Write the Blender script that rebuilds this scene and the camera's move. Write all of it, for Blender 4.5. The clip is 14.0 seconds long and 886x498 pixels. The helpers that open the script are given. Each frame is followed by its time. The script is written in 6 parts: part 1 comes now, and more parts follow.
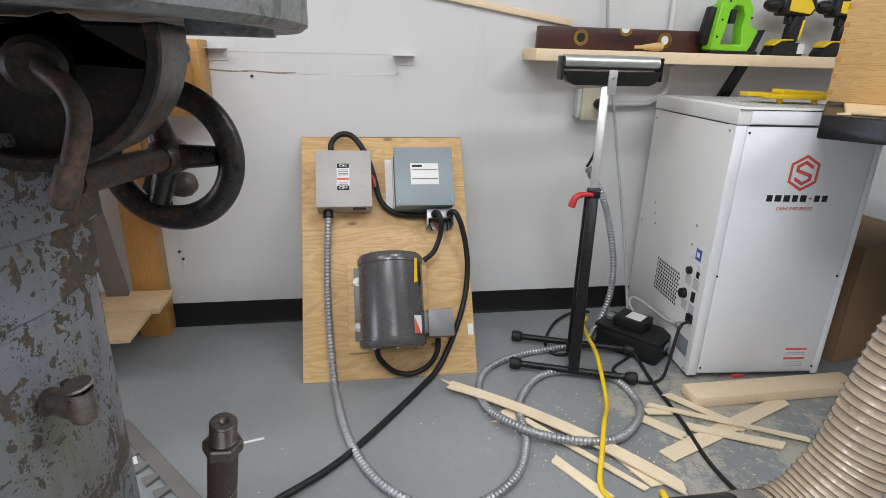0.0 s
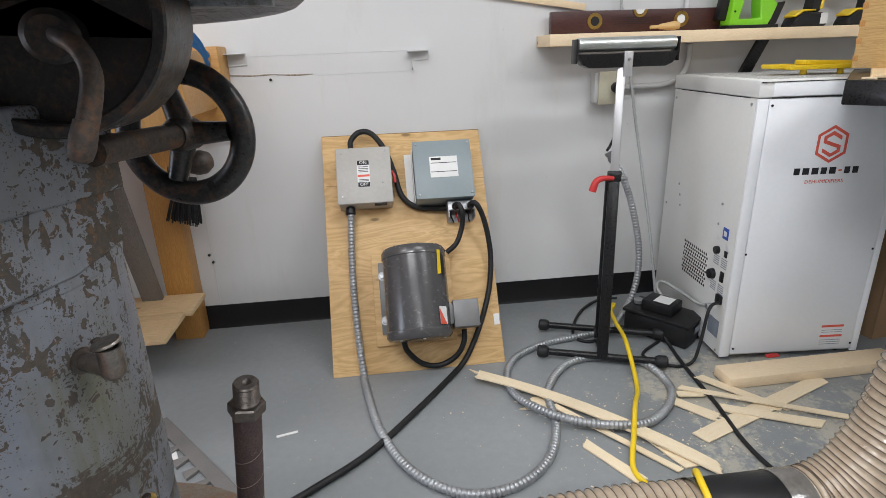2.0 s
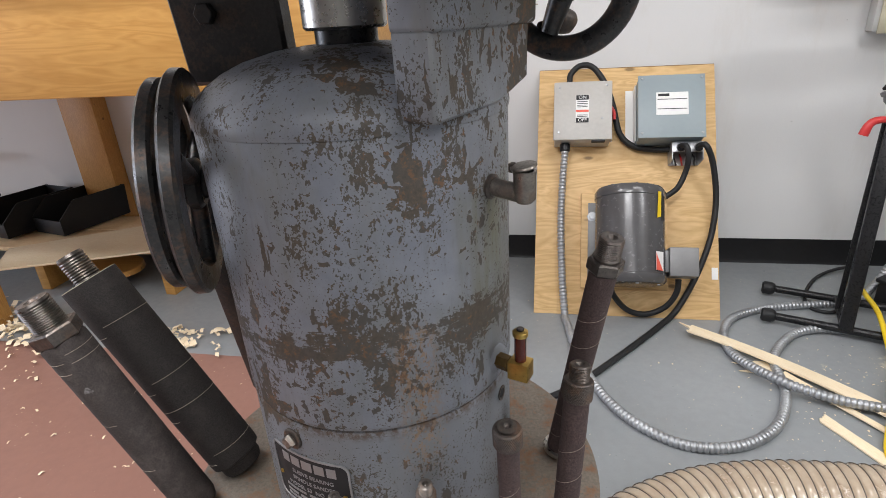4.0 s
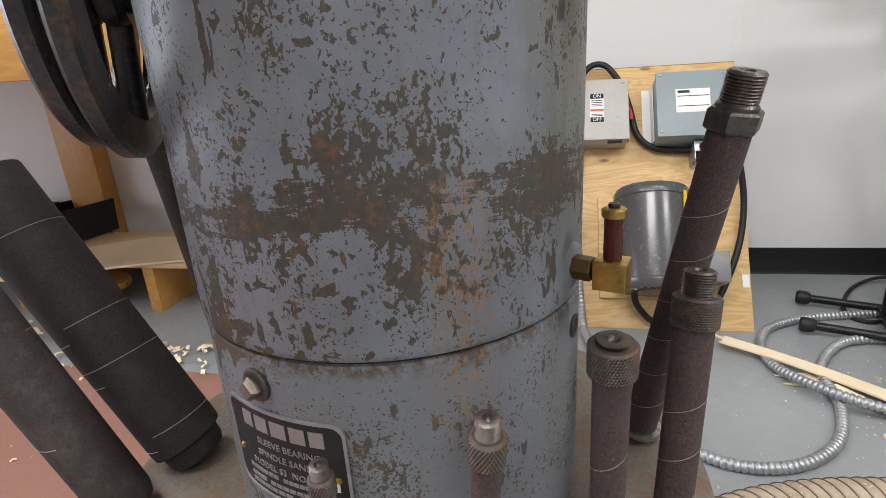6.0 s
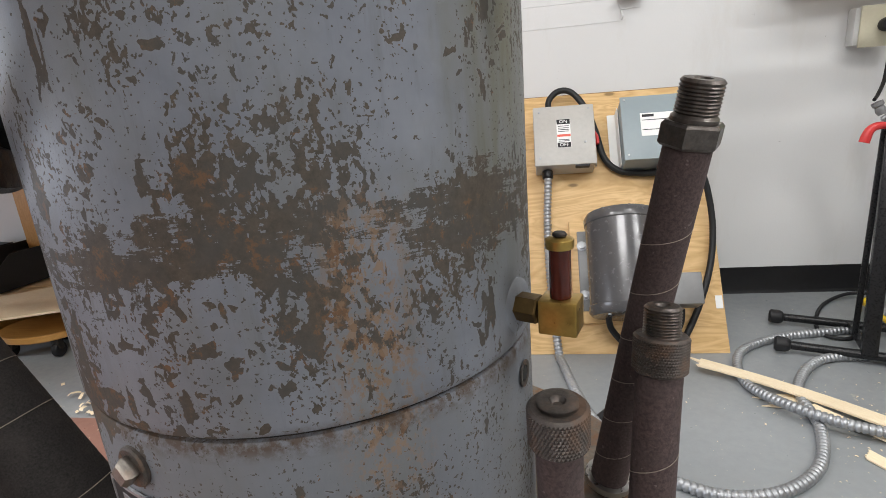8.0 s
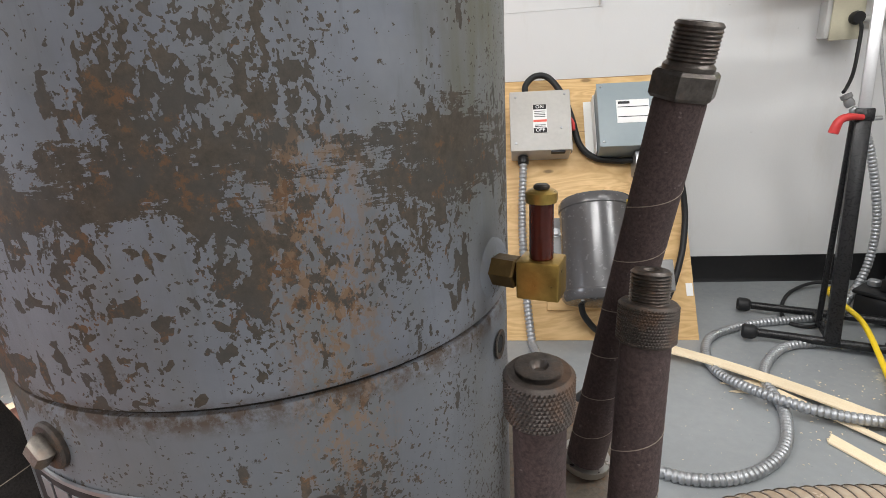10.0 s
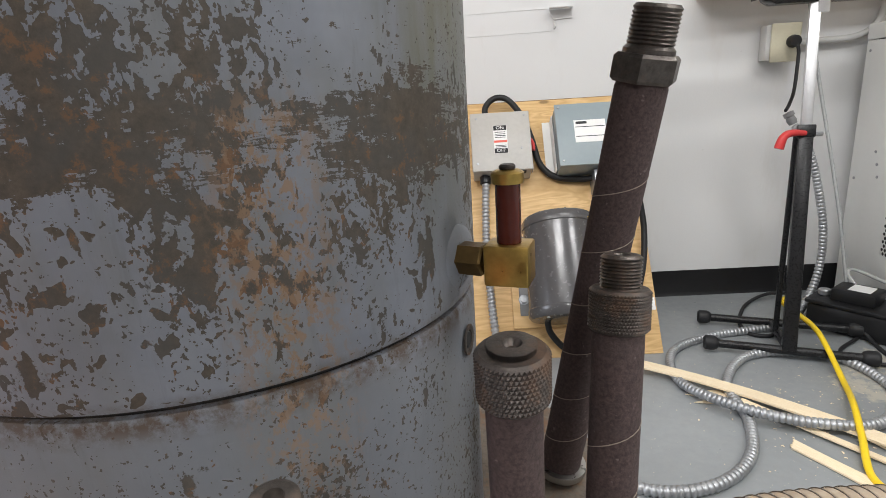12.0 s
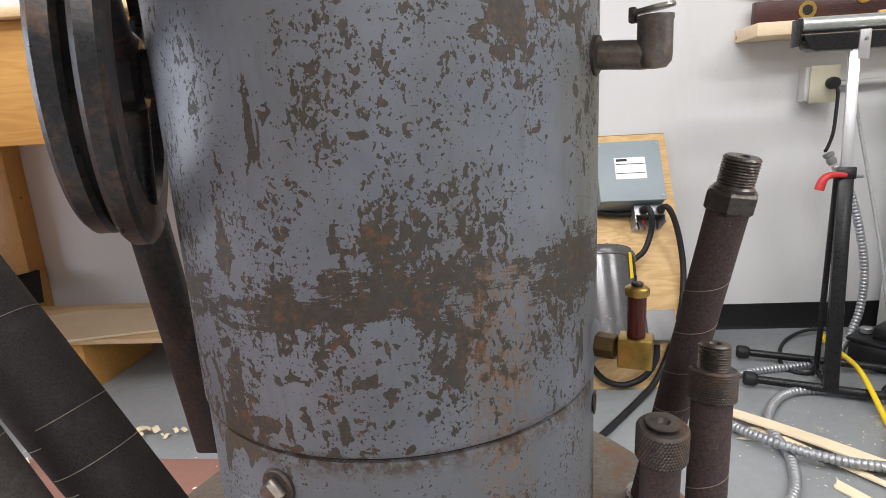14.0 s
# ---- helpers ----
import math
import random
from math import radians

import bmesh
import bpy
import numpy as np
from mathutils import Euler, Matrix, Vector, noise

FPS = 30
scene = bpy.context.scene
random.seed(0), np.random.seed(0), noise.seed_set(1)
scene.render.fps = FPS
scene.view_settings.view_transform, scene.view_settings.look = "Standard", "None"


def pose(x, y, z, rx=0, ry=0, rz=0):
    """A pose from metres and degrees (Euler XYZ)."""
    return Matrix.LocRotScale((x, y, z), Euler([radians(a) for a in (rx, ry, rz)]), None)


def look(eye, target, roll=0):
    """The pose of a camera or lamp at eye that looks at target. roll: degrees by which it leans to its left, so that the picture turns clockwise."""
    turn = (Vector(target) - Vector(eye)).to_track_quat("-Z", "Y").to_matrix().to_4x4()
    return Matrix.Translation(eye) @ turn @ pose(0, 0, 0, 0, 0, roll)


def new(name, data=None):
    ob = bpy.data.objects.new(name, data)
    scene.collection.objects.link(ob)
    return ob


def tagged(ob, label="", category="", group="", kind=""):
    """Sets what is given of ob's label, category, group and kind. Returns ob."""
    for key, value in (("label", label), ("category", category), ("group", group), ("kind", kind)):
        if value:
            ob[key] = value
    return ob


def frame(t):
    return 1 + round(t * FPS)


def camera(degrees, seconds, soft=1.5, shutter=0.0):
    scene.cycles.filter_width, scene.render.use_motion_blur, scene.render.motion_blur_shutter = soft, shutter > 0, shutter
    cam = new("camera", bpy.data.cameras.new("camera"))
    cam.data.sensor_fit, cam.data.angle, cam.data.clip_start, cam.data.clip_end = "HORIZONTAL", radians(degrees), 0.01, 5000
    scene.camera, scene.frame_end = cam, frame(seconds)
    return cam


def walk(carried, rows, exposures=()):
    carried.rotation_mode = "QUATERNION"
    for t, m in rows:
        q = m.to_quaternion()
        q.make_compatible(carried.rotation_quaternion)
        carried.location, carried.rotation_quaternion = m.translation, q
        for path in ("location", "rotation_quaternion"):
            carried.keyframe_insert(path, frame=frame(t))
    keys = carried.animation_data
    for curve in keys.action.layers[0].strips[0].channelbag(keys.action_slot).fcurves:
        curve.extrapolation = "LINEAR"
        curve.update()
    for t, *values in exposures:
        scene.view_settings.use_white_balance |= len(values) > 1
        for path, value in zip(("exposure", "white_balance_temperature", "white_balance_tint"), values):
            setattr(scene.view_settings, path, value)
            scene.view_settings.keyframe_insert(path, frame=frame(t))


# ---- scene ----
cam = camera(78.0, 14.0, soft=0.72)
PATH = [
    (0, (0.121, 0.254, 1.069), (0.433, 2.114, 0.403), 1.6),
    (0.5, (0.137, 0.244, 1.068), (0.478, 2.107, 0.424), 0.6),
    (1, (0.14, 0.232, 1.059), (0.458, 2.108, 0.442), -0.4),
    (1.5, (0.137, 0.234, 1.044), (0.426, 2.103, 0.395), -1.2),
    (2, (0.133, 0.232, 1.045), (0.348, 2.105, 0.379), -2.0),
    (2.5, (0.127, 0.228, 1.043), (0.288, 2.097, 0.35), -2.7),
    (3, (0.129, 0.224, 1.029), (0.261, 2.084, 0.305), -3.1),
    (3.5, (0.068, 0.205, 1.001), (0.024, 2.055, 0.244), -2.2),
    (4, (-0.017, 0.212, 0.979), (-0.404, 2.011, 0.195), -3.6),
    (4.2, (-0.026, 0.22, 0.985), (-0.463, 2.005, 0.194), -4.2),
    (6.3, (-0.066, 0.307, 0.828), (-0.442, 2.171, 0.207), -3.8),
    (6.5, (-0.065, 0.312, 0.827), (-0.431, 2.186, 0.23), -3.8),
    (7, (-0.056, 0.329, 0.828), (-0.395, 2.214, 0.255), -3.9),
    (7.5, (-0.05, 0.333, 0.823), (-0.373, 2.224, 0.256), -4.3),
    (7.7, (-0.049, 0.336, 0.832), (-0.364, 2.228, 0.267), -4.8),
    (9.8, (-0.051, 0.351, 0.807), (-0.274, 2.242, 0.195), -2.7),
    (10, (-0.051, 0.358, 0.812), (-0.266, 2.249, 0.199), -3.2),
    (10.5, (-0.051, 0.364, 0.81), (-0.229, 2.259, 0.197), -3.8),
    (11, (-0.05, 0.361, 0.802), (-0.174, 2.271, 0.221), -4.6),
    (11.5, (-0.057, 0.361, 0.797), (-0.161, 2.281, 0.247), -3.8),
    (12, (-0.052, 0.364, 0.796), (-0.136, 2.29, 0.264), -3.6),
    (12.5, (-0.053, 0.363, 0.795), (-0.13, 2.294, 0.28), -3.6),
    (13, (-0.053, 0.362, 0.8), (-0.127, 2.296, 0.298), -3.7),
    (13.5, (-0.066, 0.35, 0.812), (-0.145, 2.286, 0.316), -3.5),
    (14, (-0.104, 0.297, 0.851), (-0.28, 2.237, 0.398), -3.2),
]
EXPOSURES = [(0, 0.08, 6350, 8), (3, 0.08, 6400, 9), (3.5, 0.08, 6450, 10), (4, 0.34, 6500, 10), (6.5, 0.40, 6600, 8), (13, 0.37, 6600, 8), (14, 0.48, 6560, 10)]
walk(cam, [(t, look(eye, target, roll)) for t, eye, target, roll in PATH], EXPOSURES)

# ---- light ----
world = bpy.data.worlds.new("world")
scene.world = world
world.use_nodes = True
world.node_tree.nodes["Background"].inputs[0].default_value = (0.8, 0.88, 1.0, 1)
world.node_tree.nodes["Background"].inputs[1].default_value = 0.15


def ceiling_lamp(name, x, y, z, sx, sy, watts, color):
    data = bpy.data.lights.new(name, "AREA")
    data.shape, data.size, data.size_y, data.energy, data.color = "RECTANGLE", sx, sy, watts, color
    ob = new(name, data)
    ob.matrix_world = pose(x, y, z)
    return ob


LAMPS = [(-1.6, 0.7, 20), (-0.4, -0.15, 40), (0.3, -1.9, 36), (0.9, 0.9, 14), (2.2, 0.1, 31), (-2.9, 0.9, 14)]
for lx, ly, watts in LAMPS:
    ceiling_lamp("ceiling_lamp", lx, ly, 2.72, 1.2, 0.25, watts, (0.985, 0.985, 1.0))


# Window out of view, assumed: its bluish lamp brightens the wall under the bench.
WINDOW = (-0.3, 1.15, 0.50, 2.0)
wl = bpy.data.lights.new("assumed_daylight", "AREA")
wl.shape, wl.size, wl.size_y, wl.energy, wl.color = "RECTANGLE", 1.5, 1.45, 42, (0.80, 0.86, 1.0)
new("assumed_daylight", wl).matrix_world = look((-4.16, 0.425, 1.25), (0.0, 0.425, 1.25))


# ---- material helpers ----
class Nodes:
    def __init__(self, name):
        self.mat = bpy.data.materials.new(name)
        self.mat.use_nodes = True
        self.t = self.mat.node_tree
        self.b = self.t.nodes["Principled BSDF"]

    def n(self, kind, **props):
        node = self.t.nodes.new(kind)
        for k, v in props.items():
            if k == "op":
                node.operation = v
            elif k == "blend":
                node.blend_type, node.data_type = v, "RGBA"
        return node

    def put(self, sock, v):
        if isinstance(v, bpy.types.NodeSocket):
            self.t.links.new(v, sock)
        elif isinstance(v, tuple) and len(v) == 3 and sock.type == "RGBA":
            sock.default_value = (*v, 1)
        else:
            sock.default_value = v

    def coords(self, scale=(1, 1, 1), which="Object"):
        c, m = self.n("ShaderNodeTexCoord"), self.n("ShaderNodeMapping")
        self.t.links.new(c.outputs[which], m.inputs[0])
        m.inputs["Scale"].default_value = scale
        return m.outputs[0]

    def noise(self, vec, scale, detail=4.0, rough=0.55, distort=0.0):
        k = self.n("ShaderNodeTexNoise")
        self.t.links.new(vec, k.inputs["Vector"])
        k.inputs["Scale"].default_value, k.inputs["Detail"].default_value = scale, detail
        k.inputs["Roughness"].default_value, k.inputs["Distortion"].default_value = rough, distort
        return k.outputs["Fac"]

    def voronoi(self, vec, scale):
        k = self.n("ShaderNodeTexVoronoi")
        self.t.links.new(vec, k.inputs["Vector"])
        k.inputs["Scale"].default_value = scale
        return k.outputs["Distance"]

    def math(self, op, a, b=0.0):
        k = self.n("ShaderNodeMath", op=op)
        self.put(k.inputs[0], a)
        self.put(k.inputs[1], b)
        return k.outputs[0]

    def step(self, v, lo, hi, a=0.0, b=1.0):
        k = self.n("ShaderNodeMapRange")
        self.put(k.inputs[0], v)
        for i, x in enumerate((lo, hi, a, b)):
            k.inputs[i + 1].default_value = x
        return k.outputs[0]

    def mix(self, fac, a, b, blend="MIX"):
        k = self.n("ShaderNodeMix", blend=blend)
        self.put(k.inputs[0], fac)
        self.put(k.inputs[6], a)
        self.put(k.inputs[7], b)
        return k.outputs[2]

    def bump(self, h, strength=0.3, dist=0.002):
        k = self.n("ShaderNodeBump")
        k.inputs["Strength"].default_value, k.inputs["Distance"].default_value = strength, dist
        self.put(k.inputs["Height"], h)
        self.t.links.new(k.outputs[0], self.b.inputs["Normal"])

    def random(self):
        return self.n("ShaderNodeObjectInfo").outputs["Random"]

    def done(self, color, rough=0.5, metal=0.0, **more):
        self.put(self.b.inputs["Base Color"], color)
        self.put(self.b.inputs["Roughness"], rough)
        self.put(self.b.inputs["Metallic"], metal)
        for k, v in more.items():
            self.put(self.b.inputs[k.replace("_", " ").title().replace("Ior", "IOR")], v)
        return self.mat


def plain(name, color, rough=0.5, metal=0.0, grain=40.0, vary=0.25, bump=0.1):
    """A surface with two scales of variation in tone and gloss."""
    m = Nodes(name)
    v = m.coords()
    big, fine = m.noise(v, grain * 0.15), m.noise(v, grain * 3, 6)
    tone = m.step(m.math("ADD", m.math("MULTIPLY", big, 0.6), m.math("MULTIPLY", fine, 0.4)), 0.3, 0.7)
    lo, hi = tuple(c * (1 - vary) for c in color), tuple(min(1, c * (1 + vary)) for c in color)
    m.bump(fine, bump, 0.001)
    return m.done(m.mix(tone, lo, hi), m.step(fine, 0.3, 0.7, max(0.05, rough - 0.08), min(1, rough + 0.08)), metal)


def wood(name, light, dark, stretch=(1.2, 14, 14), knots=True, rough=0.6, grain=6.0):
    m = Nodes(name)
    v = m.coords(stretch)
    off = m.n("ShaderNodeVectorMath")
    off.operation = "ADD"
    m.t.links.new(v, off.inputs[0])
    m.put(off.inputs[1], m.math("MULTIPLY", m.random(), 31.0))
    v = off.outputs[0]
    ring = m.noise(v, grain, 3, 0.5, 1.6)
    wave = m.math("FRACT", m.math("MULTIPLY", ring, 7.0))
    wave = m.math("ABSOLUTE", m.math("SUBTRACT", wave, 0.5))
    fine = m.noise(v, grain * 9, 6, 0.7)
    tone = m.math("ADD", m.math("MULTIPLY", wave, 0.9), m.math("MULTIPLY", fine, 0.5))
    c = m.mix(m.step(tone, 0.15, 0.75), light, dark)
    stain = m.noise(m.coords((3, 3, 3)), 1.7)
    c = m.mix(m.step(stain, 0.45, 0.75, 0, 0.35), c, tuple(k * 0.75 for k in dark))
    if knots:
        d = m.voronoi(m.coords((2.6, 6.5, 6.5)), 1.6)
        c = m.mix(m.step(d, 0.05, 0.09, 0.85, 0.0), c, tuple(k * 0.35 for k in dark))
    m.bump(tone, 0.15, 0.001)
    return m.done(c, rough)


def worn_paint():
    """Blue-grey machine enamel, chipped through to brown primer, dark iron and rust."""
    m = Nodes("worn_grey_enamel")
    v = m.coords()
    vt = m.coords((1, 1, 0.62))
    vh = m.coords((0.35, 0.35, 1.9))
    vd = m.coords((1, 1, 0.12))
    sep = m.n("ShaderNodeSeparateXYZ")
    m.t.links.new(v, sep.inputs[0])
    px, py, pz = sep.outputs[0], sep.outputs[1], sep.outputs[2]
    area, patch = m.noise(v, 13, 3, 0.6), m.noise(vt, 34, 3, 0.6)
    edge = m.math("MULTIPLY", m.math("SUBTRACT", m.noise(v, 520, 3, 0.6), 0.5), 0.10)
    fine = m.noise(v, 900, 4, 0.7)

    def lean(x, k):
        return m.math("MULTIPLY", m.math("SUBTRACT", x, 0.5), k)

    # the lower casting kept more of its paint
    spared = m.step(pz, 0.712, 0.724, -0.085, 0.0)
    # so did the flank turned to the workbench, above the belt
    flank = m.math("MULTIPLY", m.step(px, -0.082, -0.030, -0.075, 0.0), m.step(pz, 0.76, 0.80))
    low = m.step(pz, 0.84, 0.90, 0.0, 1.0)
    # blunt flakes, long runs, small chips and pinholes
    flake = m.math("ADD", m.math("ADD", m.noise(m.coords((0.8, 0.8, 1.0)), 128, 2.5, 0.52, 0.5), lean(area, 0.95)), edge)
    flake = m.math("ADD", flake, m.math("ADD", spared, flank))
    streak = m.math("ADD", m.math("ADD", m.noise(m.coords((1, 1, 0.36)), 84, 3, 0.55, 0.3), lean(area, 0.7)), m.math("MULTIPLY", edge, 1.3))
    streak = m.math("ADD", streak, m.math("ADD", m.math("MULTIPLY", low, 0.02), flank))
    small = m.math("ADD", m.math("ADD", m.noise(vt, 300, 3, 0.55, 0.3), lean(patch, 0.95)), edge)
    small = m.math("ADD", small, spared)
    pin = m.math("ADD", m.noise(v, 620, 2, 0.5), lean(patch, 0.55))
    # rubbed belt round the column, streaky above and dripping below
    wob = m.math("ADD", lean(m.noise(v, 24, 4, 0.7), 0.045), lean(m.noise(vd, 160, 3, 0.7), 0.020))
    dz = m.math("ABSOLUTE", m.math("SUBTRACT", m.math("ADD", pz, wob), 0.786))
    belt = m.math("ADD", m.step(dz, 0.003, 0.030, 0.215, -0.25), m.math("ADD", lean(m.noise(vh, 95, 6, 0.8, 0.5), 1.2), lean(m.noise(vt, 260, 4, 0.75), 0.55)))
    belt = m.math("ADD", belt, lean(m.noise(v, 14, 3), 0.95))
    # rust run below the belt
    run = m.math("ABSOLUTE", m.math("ADD", m.math("ADD", m.math("MULTIPLY", px, 0.853), m.math("MULTIPLY", py, 0.521)), lean(m.noise(vd, 40, 3), 0.02)))
    run = m.math("MULTIPLY", m.step(run, 0.005, 0.019, 1.0, 0.0), m.math("MULTIPLY", m.step(pz, 0.66, 0.715), m.step(pz, 0.790, 0.806, 1.0, 0.0)))
    small = m.math("ADD", small, m.math("MULTIPLY", run, 0.07))
    bare = m.math("MAXIMUM", m.step(flake, 0.654, 0.664), m.step(small, 0.632, 0.645))
    bare = m.math("MAXIMUM", bare, m.step(streak, 0.652, 0.664))
    bare = m.math("MAXIMUM", bare, m.step(pin, 0.632, 0.650))
    bare = m.math("MAXIMUM", bare, m.step(belt, 0.115, 0.130))
    rim = m.math("MAXIMUM", m.step(flake, 0.61, 0.65), m.step(belt, 0.07, 0.118))
    paint = m.mix(m.step(m.noise(v, 20, 5, 0.7), 0.3, 0.7), (0.157, 0.169, 0.200), (0.222, 0.235, 0.270))
    paint = m.mix(m.step(m.noise(m.coords((1, 1, 0.4)), 17, 5, 0.7), 0.47, 0.68, 0, 0.55), paint, (0.160, 0.158, 0.134))
    paint = m.mix(m.step(m.noise(vd, 190, 4, 0.7), 0.55, 0.75, 0, 0.35), paint, (0.10, 0.10, 0.10))
    side_ = m.math("ABSOLUTE", m.math("ADD", m.math("ADD", m.math("MULTIPLY", px, 0.375), m.math("MULTIPLY", py, 0.927)), lean(m.noise(vd, 60, 3), 0.03)))
    oil = m.math("MULTIPLY", m.step(side_, 0.008, 0.040, 1.0, 0.0), m.math("MULTIPLY", m.step(px, 0.03, 0.07), m.math("MULTIPLY", m.step(pz, 0.735, 0.79), m.step(pz, 0.872, 0.885, 1.0, 0.0))))
    paint = m.mix(m.math("MULTIPLY", oil, m.step(m.noise(vd, 120, 4), 0.30, 0.60, 0.30, 0.80)), paint, (0.122, 0.118, 0.062))
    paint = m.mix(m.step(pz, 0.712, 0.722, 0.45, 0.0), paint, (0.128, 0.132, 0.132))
    paint = m.mix(m.math("MULTIPLY", rim, 0.22), paint, (0.23, 0.242, 0.262))
    brown = m.mix(m.step(m.noise(v, 300, 5, 0.75), 0.35, 0.65), (0.054, 0.044, 0.034), (0.096, 0.077, 0.057))
    brown = m.mix(m.step(m.noise(v, 48, 4), 0.42, 0.62, 0, 0.7), brown, (0.066, 0.063, 0.058))
    rust = m.step(m.math("ADD", m.noise(v, 150, 5, 0.75), m.math("ADD", lean(area, 0.35), m.math("MULTIPLY", run, 0.08))), 0.585, 0.655)
    brown = m.mix(m.math("MULTIPLY", rust, 0.75), brown, (0.165, 0.082, 0.036))
    c = m.mix(bare, paint, brown)
    c = m.mix(m.math("MULTIPLY", run, m.step(m.noise(vt, 330, 4, 0.7), 0.50, 0.57, 0.0, 0.80)), c, (0.235, 0.145, 0.085))
    seamd = m.step(m.math("ABSOLUTE", m.math("SUBTRACT", pz, 0.7185)), 0.0016, 0.0075, 0.9, 0.0)
    c = m.mix(m.math("MULTIPLY", seamd, m.step(m.noise(v, 150, 5, 0.75), 0.40, 0.58)), c, (0.080, 0.052, 0.032))
    h = m.math("SUBTRACT", m.math("MULTIPLY", fine, 0.3), bare)
    m.bump(h, 0.5, 0.0005)
    return m.done(c, m.mix(bare, (0.43, 0.43, 0.43), (0.60, 0.60, 0.60)))


def iron(name, base, rusty=0.4, rough=0.5, metal=0.6):
    m = Nodes(name)
    v = m.coords()
    a, b = m.noise(v, 60, 6, 0.7), m.noise(v, 320, 5, 0.7)
    c = m.mix(m.step(b, 0.3, 0.7), tuple(k * 0.7 for k in base), tuple(k * 1.3 for k in base))
    r = m.step(m.math("ADD", m.math("MULTIPLY", a, 0.7), m.math("MULTIPLY", b, 0.3)), 0.5, 0.62, 0, rusty)
    c = m.mix(r, c, (0.19, 0.098, 0.05))
    m.bump(b, 0.35, 0.0006)
    return m.done(c, m.step(a, 0.3, 0.7, rough - 0.12, rough + 0.15), metal)


def mottled_iron():
    """Bare grey cast iron, blotched with old paint and darker grime."""
    m = Nodes("table_cast_iron")
    v = m.coords()
    blot, fine = m.noise(v, 55, 5, 0.7, 0.4), m.noise(v, 380, 5, 0.7)
    c = m.mix(m.step(fine, 0.3, 0.7), (0.19, 0.20, 0.21), (0.31, 0.32, 0.335))
    c = m.mix(m.step(blot, 0.52, 0.60, 0, 0.75), c, (0.105, 0.105, 0.098))
    c = m.mix(m.step(m.noise(v, 120, 4, 0.7), 0.62, 0.68, 0, 0.6), c, (0.15, 0.095, 0.06))
    m.bump(fine, 0.35, 0.0006)
    return m.done(c, m.step(blot, 0.4, 0.6, 0.42, 0.58), 0.25)


def wall_paint():
    m = Nodes("white_wall_paint")
    v = m.coords()
    big, mid, fine = m.noise(v, 1.1, 4), m.noise(v, 9, 5), m.noise(v, 160, 4)
    c = m.mix(m.step(big, 0.35, 0.65), (0.635, 0.637, 0.638), (0.69, 0.69, 0.69))
    scuffs = m.step(m.noise(m.coords((2.2, 2.2, 0.5)), 3.4, 6, 0.7), 0.55, 0.8, 0, 0.5)
    c = m.mix(scuffs, c, (0.56, 0.53, 0.49))
    c = m.mix(m.step(m.noise(v, 55, 3), 0.76, 0.78, 0, 0.6), c, (0.30, 0.29, 0.28))
    m.bump(m.math("ADD", m.math("MULTIPLY", mid, 1.4), fine), 0.12, 0.003)
    return m.done(c, 0.55)


def floor_paint(name, a, b, bare, wear=0.66):
    m = Nodes(name)
    v = m.coords()
    big, fine = m.noise(v, 1.3, 5), m.noise(v, 45, 6, 0.7)
    c = m.mix(m.step(big, 0.35, 0.65), a, b)
    c = m.mix(m.step(fine, 0.35, 0.75, 0, 0.25), c, tuple(k * 0.72 for k in a))
    x = m.n("ShaderNodeSeparateXYZ")
    m.t.links.new(m.n("ShaderNodeNewGeometry").outputs["Position"], x.inputs[0])
    lane = m.math("MULTIPLY", m.step(x.outputs[0], 0.55, 1.1, 0.0, 0.20), m.step(x.outputs[1], 1.75, 2.0, 1.0, 0.2))
    lane = m.math("MULTIPLY", lane, m.math("MULTIPLY", m.step(x.outputs[0], 1.5, 2.1, 1.0, 0.2), m.step(x.outputs[1], 0.7, 1.2)))
    w = m.math("ADD", m.math("ADD", m.math("MULTIPLY", m.noise(v, 5, 6, 0.7), 0.6), m.math("MULTIPLY", m.noise(v, 30, 5, 0.7), 0.4)), lane)
    c = m.mix(m.step(w, wear, wear + 0.06, 0, 0.8), c, bare)
    c = m.mix(m.step(m.noise(v, 190, 2), 0.745, 0.77, 0, 0.7), c, (0.55, 0.5, 0.4))
    m.bump(m.math("ADD", m.noise(v, 14, 3), m.math("MULTIPLY", fine, 0.3)), 0.08, 0.004)
    return m.done(c, m.step(fine, 0.3, 0.7, 0.27, 0.42))


